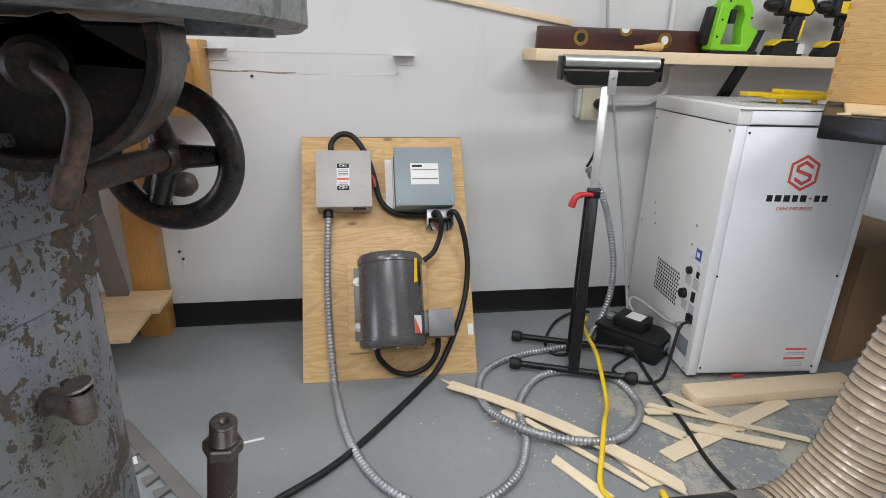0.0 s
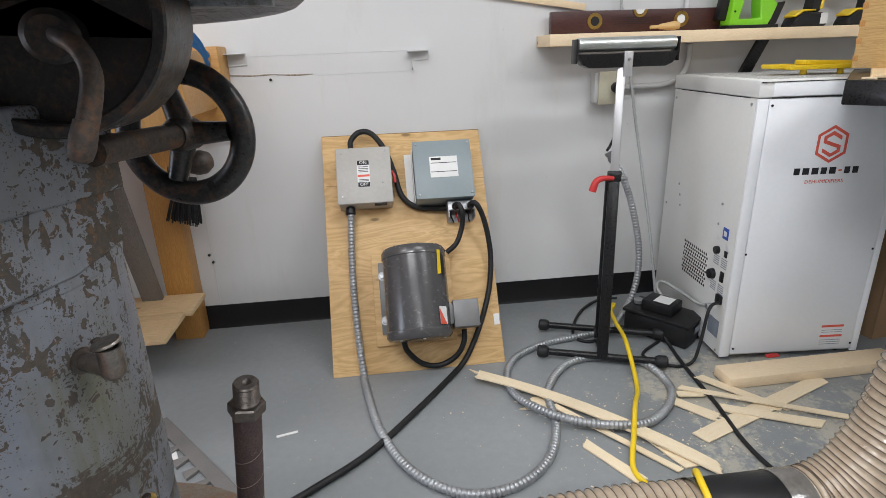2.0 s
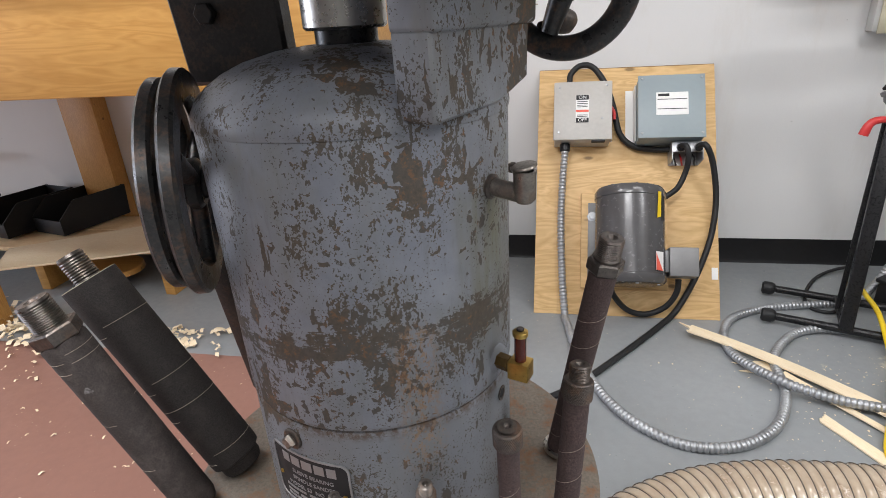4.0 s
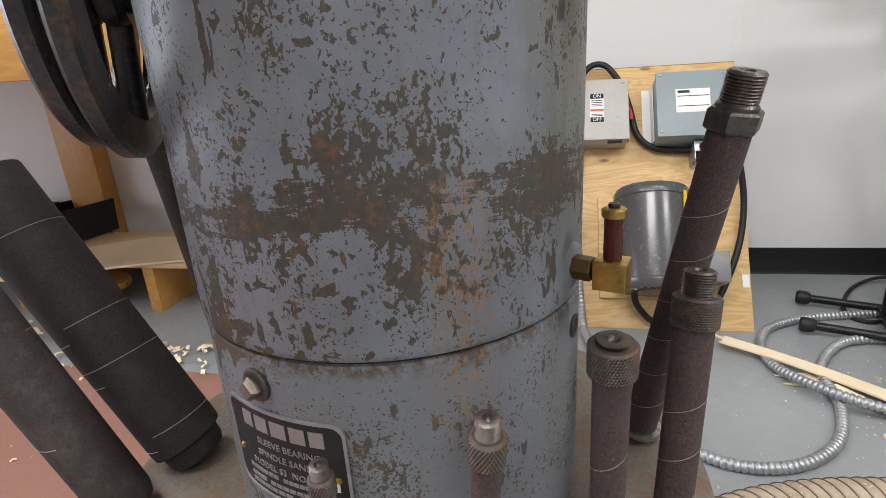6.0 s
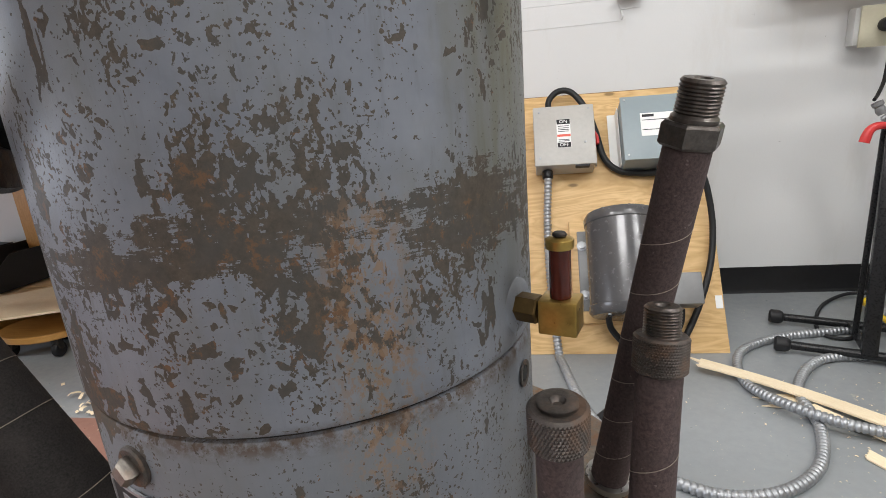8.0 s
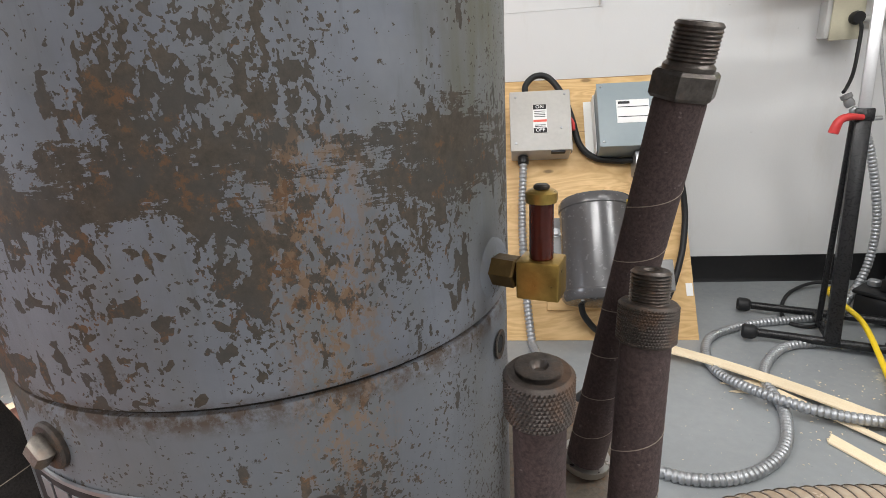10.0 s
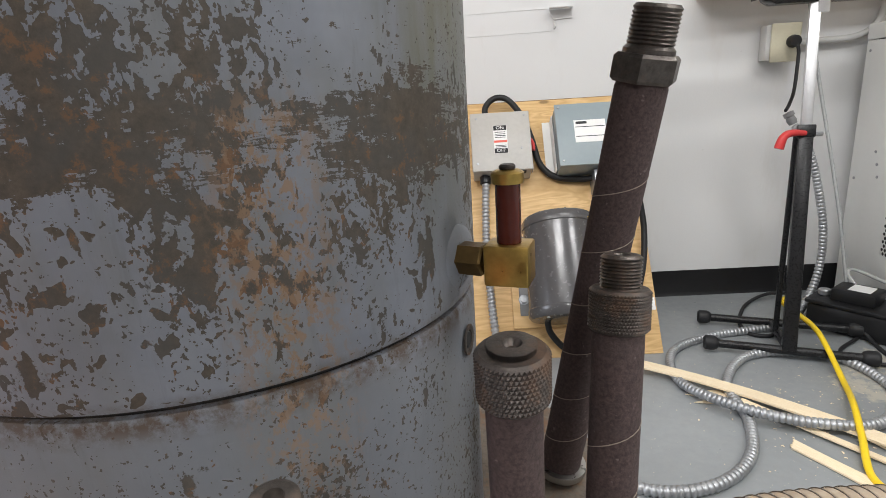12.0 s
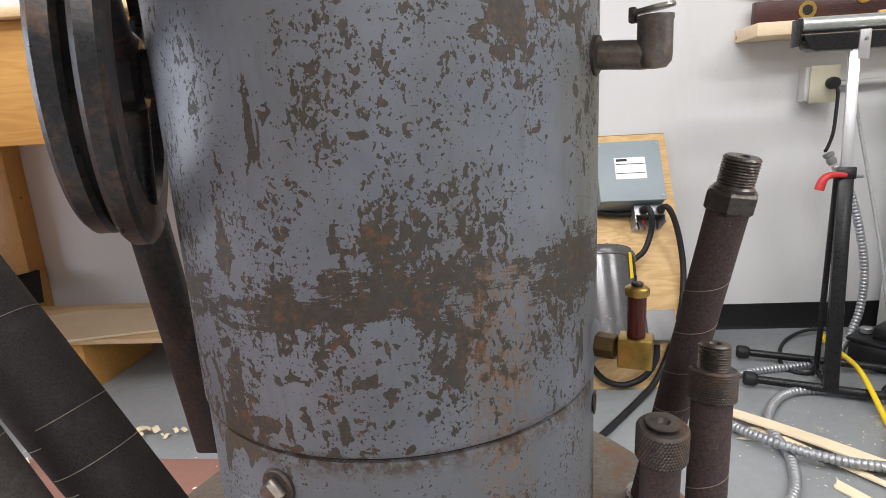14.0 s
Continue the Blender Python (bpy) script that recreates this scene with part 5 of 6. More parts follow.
    part("drain_fitting", rod(0.012, 0.02, pose(s0, 0.092, 0.172, 0, -90), 16, 0.003), "galv", dh)
    side(0.030, 0.100, 0.075, 0.140, 0.0008, "grey_label", "data_plate", "grey data plate")
    for y, z in ((0.434, 0.54), (0.42, 0.50), (0.41, 0.46), (0.111, 0.542), (0.12, 0.47), (0.03, 0.03), (0.53, 0.44), (0.535, 0.86), (0.03, 0.875)):
        part("screw", rod(0.005, 0.003, pose(s0, y, z, 0, -90), 10, 0.001), "galv", dh)
    side(0.04, 0.50, 0.892, 0.894, 0.0006, "ink", "seam_line", w=0)


dehumidifier()

# ---- condensate pump and its tubing ----
pm = Matrix.Translation((1.178, 2.012, 0)) @ pose(0, 0, 0, 0, 0, 38)
pump = thing("condensate_pump", pm, "black plastic condensate pump on the floor", "pump")
part("tank", span((-0.07, -0.125, 0.0), (0.07, 0.125, 0.085), 0.012), "black", pump)
part("tank_lid", span((-0.075, -0.13, 0.085), (0.075, 0.13, 0.098), 0.004), "black", pump)
part("motor_cover", span((-0.045, -0.05, 0.098), (0.05, 0.07, 0.140), 0.006), "black", pump)
part("cover_label", span((-0.030, -0.030, 0.1402), (0.035, 0.030, 0.1408), 0), "label", pump, "white printed label")
part("vent_cap", rod(0.018, 0.02, pose(0.0, 0.1, 0.098), 20, 0.003), "galv", pump)
part("side_label", span((-0.02, -0.1308, 0.05), (0.05, -0.1302, 0.075), 0), "grey_label", pump)
solo("drain_tube", tube([(1.20, 2.05, 0.12), (1.19, 2.10, 0.16), (1.23, 2.13, 0.165), (1.265, 2.05, 0.15), (1.272, 1.95, 0.15), (1.275, 1.875, 0.172)], 0.006, 0.01, 10), "clear_tube", "clear drain tube between pump and cabinet", "tube")
solo("riser_tube", tube([(1.185, 2.09, 0.12), (1.165, 2.16, 0.4), (1.13, 2.28, 0.8), (1.105, 2.34, 1.06), (1.09, 2.36, 1.15), (1.075, 2.37, 1.28), (1.05, 2.38, 1.6), (1.04, 2.38, 2.7)], 0.0055, 0.02, 10), "grey_tube", "thin grey riser tube climbing past the shelf", "tube")
solo("appliance_cord", tube([(1.262, 1.815, 0.215), (1.22, 1.80, 0.20), (1.19, 1.78, 0.08), (1.165, 1.775, 0.012), (1.09, 1.775, 0.008), (1.03, 1.86, 0.007), (1.14, 1.95, 0.007)], 0.0055, 0.01, 10), "rubber", "black power cord of the cabinet", "cable")
solo("floor_cord", tube([(1.12, 2.29, 0.03), (1.05, 2.31, 0.02), (0.95, 2.25, 0.008), (0.865, 2.12, 0.007), (0.84, 2.02, 0.007), (0.90, 1.99, 0.007), (1.0, 2.08, 0.007), (1.10, 2.06, 0.007)], 0.006, 0.01, 10), "rubber", "black cord looped behind the stand", "cable")
solo("drop_cord", tube([(1.135, 2.03, 0.12), (1.14, 1.98, 0.06), (1.155, 1.90, 0.008), (1.135, 1.771, 0.007), (1.114, 1.554, 0.007), (1.088, 1.379, 0.007), (1.09, 1.26, 0.01), (1.10, 1.19, 0.03)], 0.0065, 0.01, 10), "rubber", "black cord running across the floor to the hose", "cable")
solo("extension_cord", tube([(1.05, 2.2, 0.03), (1.03, 2.14, 0.04), (0.985, 2.0, 0.07), (0.96, 1.86, 0.07), (0.92, 1.68, 0.012), (0.845, 1.54, 0.04), (0.79, 1.43, 0.03), (0.742, 1.33, 0.010), (0.748, 1.268, 0.010), (0.79, 1.245, 0.010), (0.83, 1.23, 0.015), (0.825, 1.185, 0.07), (0.785, 1.14, 0.155), (0.762, 1.085, 0.179), (0.755, 1.03, 0.160), (0.752, 0.991, 0.10), (0.752, 0.985, 0.03)], 0.0075, 0.01, 12), "yellow", "yellow extension cord draped over the hose", "cable")
solo("cord_plug", lathe([(0, 0), (0.010, 0), (0.014, 0.01), (0.014, 0.03), (0.009, 0.045), (0, 0.046)], 16, along((1.05, 2.2, 0.03), (1.10, 2.25, 0.03))), "yellow", "yellow cord plug behind the stand", "plug")

# ---- dust hose ----
HR = 0.078
left_run = [(0.80, 1.078, 0.086), (0.60, 1.085, 0.088), (0.42, 1.075, 0.088), (0.27, 1.035, 0.088), (0.14, 0.955, 0.088), (0.06, 0.85, 0.088), (0.03, 0.72, 0.088), (0.03, 0.55, 0.088), (0.04, 0.35, 0.088)]
right_run = [(0.985, 1.075, 0.088), (1.05, 1.075, 0.10), (1.12, 1.075, 0.15), (1.18, 1.075, 0.25), (1.215, 1.075, 0.38), (1.25, 1.075, 0.52), (1.30, 1.07, 0.70), (1.36, 1.06, 0.92), (1.44, 1.05, 1.2), (1.52, 1.03, 1.6)]


def hose_swell(i):
    return (1.022, 1.006, 0.990, 0.980, 0.978, 0.986, 1.004)[i % 7]


def wire_rings(points, r, step, every, wire):
    """Closed wire turns lying on the crests of the hose."""
    one = bmesh.new()
    for i, (p, n, b) in enumerate(frames_along(smooth_path(points, step))):
        if i % every:
            continue
        t = n.cross(b)
        rings = []
        for k in range(40):
            d = n * math.cos(2 * math.pi * k / 40) + b * math.sin(2 * math.pi * k / 40)
            rings.append([one.verts.new(p + d * (r + wire * math.cos(q * 1.2566)) + t * wire * math.sin(q * 1.2566)) for q in range(5)])
        for k in range(40):
            a, c = rings[k], rings[(k + 1) % 40]
            for q in range(5):
                one.faces.new((a[q], a[(q + 1) % 5], c[(q + 1) % 5], c[q]))
    return one


hose = thing("dust_hose", Matrix.Translation((0.88, 1.077, 0.0)), "large translucent dust hose with a black coupler", "hose")
part("hose_wall", tube(left_run, HR, 0.0029, 40, swell=hose_swell), "hose", hose, world=True, smooth=80)
part("hose_wall", tube(right_run, HR, 0.0029, 40, swell=hose_swell), "hose", hose, world=True, smooth=80)
part("hose_wire", wire_rings(left_run, HR * 1.022, 0.0029, 7, 0.0011), "hose_wire", hose, "dark spiral wire", world=True, kind="stuff")
part("hose_wire", wire_rings(right_run, HR * 1.022, 0.0029, 7, 0.0011), "hose_wire", hose, "dark spiral wire", world=True, kind="stuff")
part("coupler", lathe([(0.068, 0), (0.079, 0.0), (0.0805, 0.002), (0.0805, 0.198), (0.079, 0.20), (0.068, 0.20)], 64, along((0.768, 1.078, 0.088), (0.99, 1.075, 0.088))), "black", hose, "black plastic coupler", world=True)
part("tape_cuff", lathe([(0.0815, 0), (0.0815, 0.012), (0.083, 0.016), (0.0818, 0.022), (0.0832, 0.03), (0.0815, 0.036), (0.0815, 0.05)], 64, along((0.935, 1.0755, 0.088), (1.01, 1.075, 0.088)) @ Matrix.Diagonal((1, 1, 1.2, 1))), "cuff", hose, "clear tape cuff", world=True)
part("clamp", lathe([(0.0815, 0), (0.083, 0.001), (0.083, 0.011), (0.0815, 0.012)], 64, along((0.752, 1.078, 0.088), (0.80, 1.078, 0.088))), "steel", hose, "steel hose clamp", world=True)

# ---- lumber and sawn strips ----
solo("lumber", span((0, -0.088, 0.0), (0.62, 0, 0.038), 0.004, Matrix.Translation((1.203, 1.706, 0.001)) @ pose(0, 0, 0, 0, 0, 0.5)), "pine", "knotty pine board lying on the floor", "board")
rnd = random.Random(4)


def strip(pts, width, z0, z1, th, label):
    """A sawn offcut that bends a little along its length, with splintered ends."""
    a, b = Vector((*pts[0], 0)), Vector((*pts[-1], 0))
    mid = Vector((*pts[1], 0)) if len(pts) == 3 else a.lerp(b, 0.5)
    one = bmesh.new()
    d0 = (b - a).normalized()
    side_ = Vector((-d0.y, d0.x, 0))
    rows = []
    for i in range(13):
        t = i / 12
        c = a * (1 - t) ** 2 + mid * 2 * t * (1 - t) + b * t * t if len(pts) == 3 else a.lerp(b, t)
        z = z0 + (z1 - z0) * t
        w = width * (1 + 0.06 * math.sin(5 * t + width * 90))
        jag = rnd.uniform(-0.30, 0.30) * width if i in (0, 12) else 0
        rows.append([one.verts.new(c + side_ * w / 2 + d0 * jag + Vector((0, 0, z))), one.verts.new(c - side_ * w / 2 - d0 * jag + Vector((0, 0, z))),
                     one.verts.new(c - side_ * w / 2 - d0 * jag + Vector((0, 0, z + th))), one.verts.new(c + side_ * w / 2 + d0 * jag + Vector((0, 0, z + th)))])
    for p, q in zip(rows, rows[1:]):
        for k in range(4):
            one.faces.new((p[k], p[(k + 1) % 4], q[(k + 1) % 4], q[k]))
    one.faces.new(rows[0][::-1])
    one.faces.new(rows[-1])
    torn = any(w in label for w in ("splintered", "broken", "ragged", "short"))
    for row, out in ((rows[0], -1), (rows[-1], 1)) if torn else ():
        # splinters left standing at the torn end
        lo_, hi_ = row[0].co.copy(), row[1].co.copy()
        for q in range(4):
            p, r_ = lo_.lerp(hi_, q / 4), lo_.lerp(hi_, (q + 1) / 4)
            tip = p.lerp(r_, rnd.random()) + d0 * out * width * rnd.choice((0.06, 0.12, 0.2, 0.5, 0.9)) * rnd.uniform(0.6, 1.1)
            up = Vector((0, 0, th))
            a0, a1, a2 = one.verts.new(p), one.verts.new(r_), one.verts.new(tip)
            b0, b1, b2 = one.verts.new(p + up), one.verts.new(r_ + up), one.verts.new(tip + up * 0.7)
            for f in ((a0, a1, a2), (b0, b1, b2), (a0, a2, b2, b0), (a1, a2, b2, b1), (a0, a1, b1, b0)):
                one.faces.new(f)
    bmesh.ops.recalc_face_normals(one, faces=one.faces)
    mx = Matrix.Translation(a) @ pose(0, 0, 0, 0, 0, math.degrees(math.atan2(d0.y, d0.x)))
    place(one, one.verts, mx.inverted())
    ob = part("sawn_strip", one, "strip", None, smooth=30)
    ob.matrix_basis = mx
    return tagged(ob, label, "wood strip", "sawn strips on the floor")


strip([(0.418, 1.807), (0.7125, 1.6275), (0.955, 1.285)], 0.044, 0.026, 0.010, 0.005, "long pale sawn strip with a splintered end lying over the conduit")
strip([(0.560, 1.652), (0.610, 1.645)], 0.062, 0.002, 0.002, 0.004, "short square offcut on the floor")
strip([(0.62, 1.617), (0.86, 1.30)], 0.020, 0.012, 0.004, 0.004, "narrow sawn strip under the long one")
strip([(0.655, 1.445), (0.745, 1.285)], 0.034, 0.002, 0.002, 0.004, "broken sawn strip beside the hose")
strip([(0.84, 1.46), (0.90, 1.31)], 0.045, 0.003, 0.003, 0.004, "wide sawn offcut near the yellow cord")
strip([(1.04, 1.635), (1.445, 1.415)], 0.020, 0.016, 0.012, 0.005, "thin sawn strip across the pile")
strip([(1.115, 1.525), (1.355, 1.408)], 0.036, 0.008, 0.004, 0.005, "pale sawn strip in the pile")
strip([(1.53, 1.62), (0.98, 1.412)], 0.050, 0.003, 0.003, 0.004, "broad thin offcut under the pile")
strip([(1.14, 1.690), (1.29, 1.495)], 0.034, 0.010, 0.005, 0.004, "short sawn strip in the pile")
strip([(0.99, 1.59), (1.08, 1.49)], 0.040, 0.006, 0.003, 0.004, "split offcut with ragged ends")
strip([(1.02, 1.61), (1.10, 1.60)], 0.030, 0.010, 0.010, 0.004, "ragged short offcut in the pile")
solo("red_clip", box((0.045, 0.016, 0.010), (1.42, 1.72, 0.0445), None, 0.004), "red", "small red plastic clip on the lumber", "clip")
solo("paper_scrap", box((0.062, 0.009, 0.0035), (0, 0, 0), Matrix.Translation((-0.19, 1.63, 0.0022)) @ pose(0, 0, 0, 0, 0, 14), 0.001), "label", "thin white plastic scrap on the floor", "scrap")

# ---- shelf and what stands on it ----
solo("wall_shelf", span((0.768, 2.235, 1.062), (2.6, 2.398, 1.103), 0.002), "pine", "raw pine plank shelf on the wall", "shelf")
for x in (1.585, 2.3):
    br = slab([(-0.004, -0.20), (0.0, -0.20), (0.0, -0.165), (-0.118, 0.0), (-0.134, 0.0)], 0.046, Matrix(((0, 0, 1, x), (1, 0, 0, 2.397), (0, 1, 0, 1.0615), (0, 0, 0, 1))), 0.001)
    solo("shelf_bracket", br, "black_steel", "black steel shelf bracket", "bracket", "shelf brackets")
lv = thing("spirit_level", Matrix.Translation((0.808, 2.345, 1.104)), "old rosewood spirit level with brass-ringed vials", "spirit level")
part("stock", span((0, 0, 0), (0.69, 0.032, 0.080), 0.003), "rosewood", lv)
for x, z in ((0.165, 0.043), (0.505, 0.043)):
    part("brass_ring", lathe([(0.017, 0), (0.028, 0.0), (0.029, 0.002), (0.028, 0.004), (0.017, 0.004)], 36, pose(x, 0.0, z, 90), closed=True), "brass", lv, "brass vial ring")
    part("vial", rod(0.016, 0.002, pose(x, 0.0, z, 90), 28, 0.0005), "ink" if x == 0.165 else "label", lv, "vial opening")
part("top_ring", slab(arc(0.340, 0.0795, 0.027, -180, 0, 18) + arc(0.340, 0.0795, 0.018, 0, -180, 18), 0.004, pose(0, 0.0, 0, 90), 0.0005), "brass", lv, "half-round brass plate at the top vial")
part("top_vial", slab(arc(0.340, 0.0795, 0.0165, -180, 0, 14), 0.002, pose(0, 0.0, 0, 90), 0), "label", lv, "vial opening")
for z in (0.030, 0.037, 0.044, 0.051):
    part("groove", span((0.235, -0.0008, z), (0.425, -0.0002, z + 0.0016), 0), "ink", lv)
solo("turned_peg", lathe([(0, 0), (0.006, 0), (0.006, 0.03), (0.009, 0.035), (0.012, 0.06), (0.016, 0.085), (0.012, 0.105), (0, 0.108)], 24, along((1.165, 2.29, 1.118), (1.27, 2.275, 1.122))), "oak", "small turned wooden peg on the shelf", "peg")


def cordless_saw():
    m = Matrix(((1, 0, 0, 1.47), (0, 0, -1, 2.345), (0, 1, 0, 1.104), (0, 0, 0, 1)))
    t = thing("cordless_tool", m, "lime green cordless power tool with a black battery", "power tool")
    outer = [(0.0, 0.012), (0.155, 0.004), (0.17, 0.03), (0.19, 0.085), (0.175, 0.095), (0.15, 0.105), (0.155, 0.16), (0.13, 0.20), (0.04, 0.20), (0.018, 0.17)]
    hole = [(0.040, 0.034), (0.052, 0.085), (0.060, 0.155), (0.080, 0.172), (0.108, 0.168), (0.122, 0.140), (0.118, 0.095), (0.128, 0.034)][::-1]
    part("shell", slab(outer, 0.06, pose(0, 0, 0), 0.004, holes=(hole,)), "green", t, "lime green plastic shell")
    part("shoe", span((-0.005, -0.0, -0.01), (0.195, 0.012, 0.07), 0.002), "black", t, "black base plate")
    part("battery", span((-0.035, 0.03, 0.0), (0.010, 0.165, 0.035), 0.004, pose(0, 0, 0, 0, 0, -10)), "black", t, "black battery pack")
    part("trigger", span((0.075, 0.11, 0.02), (0.10, 0.16, 0.04), 0.004), "ink", t)
    part("nose", slab([(0.165, 0.012), (0.20, 0.012), (0.228, 0.092), (0.19, 0.085)], 0.04, pose(0, 0, 0.01), 0.003), "black", t, "black nose")
    for x, y in ((0.05, 0.185), (0.03, 0.12), (0.02, 0.06), (0.15, 0.13)):
        part("screw", rod(0.004, 0.002, pose(x, y, 0.06), 10, 0.0005), "ink", t)


cordless_saw()


def drill(x0, flip):
    m = Matrix(((flip, 0, 0, x0), (0, 0, -1, 2.335), (0, 1, 0, 1.104), (0, 0, 0, 1)))
    t = thing("cordless_drill", m, "yellow and black cordless drill standing on its battery", "drill", "cordless drills")
    part("battery", slab([(-0.075, 0.0), (0.065, 0.0), (0.068, 0.028), (0.045, 0.048), (-0.03, 0.052), (-0.062, 0.032)], 0.07, None, 0.005), "black", t, "black battery pack")
    part("battery_trim", slab([(-0.062, 0.032), (-0.03, 0.052), (0.02, 0.054), (0.02, 0.06), (-0.035, 0.06), (-0.068, 0.040)], 0.064, None, 0.003), "yellow", t)
    part("battery_label", span((0.035, 0.008, 0.0702), (0.064, 0.045, 0.0708), 0), "label", t, "white label")
    part("grip_handle", slab([(-0.005, 0.05), (0.045, 0.05), (0.052, 0.10), (0.058, 0.15), (0.010, 0.15), (0.0, 0.10)], 0.045, pose(0, 0, 0.012), 0.008), "black", t, "black rubber grip")
    part("grip_inlay", slab([(0.035, 0.06), (0.045, 0.06), (0.053, 0.13), (0.044, 0.13)], 0.004, pose(0, 0, 0.056), 0.001), "yellow", t)
    part("body", slab([(-0.055, 0.145), (0.075, 0.145), (0.09, 0.17), (0.085, 0.215), (-0.05, 0.215)], 0.06, pose(0, 0, 0.004), 0.008), "black", t, "black and yellow motor housing")
    part("body_trim", slab([(-0.03, 0.160), (0.06, 0.150), (0.075, 0.172), (0.05, 0.205), (-0.03, 0.2)], 0.004, pose(0, 0, 0.0635), 0.001), "yellow", t, "yellow shell panel")
    part("chuck", lathe([(0, 0), (0.022, 0), (0.026, 0.01), (0.024, 0.04), (0.014, 0.06), (0, 0.06)], 24, pose(-0.05, 0.18, 0.034, 0, -90)), "black", t, "black keyless chuck")
    part("trigger", span((-0.012, 0.115, 0.02), (0.004, 0.145, 0.05), 0.004), "ink", t)


drill(1.79, 1)
drill(2.01, 1)
cl = thing("push_block", Matrix.Translation((1.60, 1.985, 0.9455)) @ pose(0, 0, 0, 0, 0, -8), "yellow plastic push block on top of the cabinet", "push block")
part("plate", span((-0.11, -0.06, 0.018), (0.10, 0.05, 0.032), 0.004), "yellow", cl)
part("grip_rib", span((-0.06, -0.04, 0.030), (0.12, 0.02, 0.046), 0.005, pose(0, 0, 0, 0, 2, 6)), "yellow", cl)
part("tongue", span((-0.16, -0.03, 0.022), (-0.08, 0.03, 0.036), 0.004), "yellow", cl)
for x in (-0.05, 0.07):
    part("leg", rod(0.010, 0.02, pose(x, -0.03, 0.0), 14, 0.003), "yellow", cl)

# ---- machine table with the finger-jointed box ----
TABLE = [(1.21, 1.416), (1.66, 1.89), (2.5, 1.89), (2.5, 0.75), (1.60, 0.75), (1.30, 1.285)]
tb = thing("machine_table", Matrix.Translation((1.75, 1.5, 0)), "black steel machine table with wood chips on top", "table")
part("table_top", slab(TABLE, 0.055, pose(-1.75, -1.5, 0.907), 0.003), "black_steel", tb)
part("top_sheet", slab([(1.85 + (x - 1.85) * 0.90, 1.45 + (y - 1.45) * 0.90) for x, y in TABLE], 0.0095, pose(-1.75, -1.5, 0.963), 0.002), "birch", tb, "pale wooden board on the table")
part("stand", span((2.15, 1.45, 0.0), (2.38, 1.9, 0.905), 0.004, pose(-1.75, -1.5, 0)), "motor_box", tb)
solo("wood_chip", slab([(0, 0), (0.03, 0.012), (0.034, -0.008)], 0.004, Matrix.Translation((1.245, 1.412, 0.9625)), 0.0005), "strip", "small wood chip on the table", "wood chip")
bxm = Matrix.Translation((1.50, 1.725, 0.973)) @ pose(0, 0, 0, 0, 0, -66)
bx = thing("wooden_box", bxm, "honey-coloured finger-jointed wooden box standing on the table", "box")
part("front_side", span((0.0, 0.0, 0.0), (0.42, 0.016, 0.42), 0.002), "oak", bx)
part("end_side", span((0.0, 0.017, 0.0), (0.016, 0.30, 0.42), 0.002), "oak", bx)
part("end_side", span((0.404, 0.017, 0.0), (0.42, 0.30, 0.42), 0.002), "oak", bx)
part("back_side", span((0.0, 0.301, 0.0), (0.42, 0.317, 0.42), 0.002), "oak", bx)
part("bottom", span((0.017, 0.017, 0.002), (0.403, 0.3, 0.012), 0.001), "oak", bx)
for k in range(9):
    part("finger", span((-0.001, -0.001, 0.018 + k * 0.046), (0.013, 0.001, 0.034 + k * 0.046), 0.0005), "bench_up", bx, "end-grain finger joint")
    if k in (2, 6):
        part("joint_line", span((0.014, -0.0005, 0.010 + k * 0.046), (0.418, 0.0006, 0.0108 + k * 0.046), 0), "ply_edge", bx)

# ---- outlet and conduit on the wall ----
ou = thing("wall_outlet", Matrix.Translation((1.045, 2.399, 0.905)), "ivory surface-mounted wall outlet with a black plug", "outlet")
part("back_box", span((-0.054, -0.045, -0.055), (-0.005, 0.0, 0.058), 0.004), "pipe_grey", ou, "galvanised surface box")
part("cover_plate", span((-0.040, -0.052, -0.062), (0.058, -0.045, 0.062), 0.003), "ivory", ou, "ivory cover plate")
part("plug", lathe([(0, 0), (0.019, 0), (0.021, 0.01), (0.018, 0.026), (0, 0.028)], 24, pose(0.028, -0.052, 0.002, 90)), "black", ou, "black plug")
solo("plug_cord", tube([(1.073, 2.33, 0.905), (1.082, 2.32, 0.88), (1.078, 2.31, 0.82), (1.052, 2.27, 0.745), (1.015, 2.225, 0.705), (0.990, 2.196, 0.690)], 0.0055, 0.01, 10), "rubber", "black cord hanging from the outlet", "cable")
solo("wall_conduit", tube([(1.09, 2.375, 0.905), (1.2, 2.375, 0.906), (1.30, 2.375, 0.912), (1.36, 2.375, 0.945), (1.38, 2.375, 1.0), (1.375, 2.372, 1.05), (1.372, 2.372, 1.06)], 0.011, 0.012, 16), "pipe_grey", "grey steel conduit bending up under the shelf", "conduit")
solo("wall_pipe", tube([(1.36, 2.385, 1.104), (1.352, 2.385, 1.3), (1.35, 2.385, 2.0), (1.35, 2.385, 2.79)], 0.010, 0.1, 12), "wall", "white painted conduit rising above the shelf", "conduit")

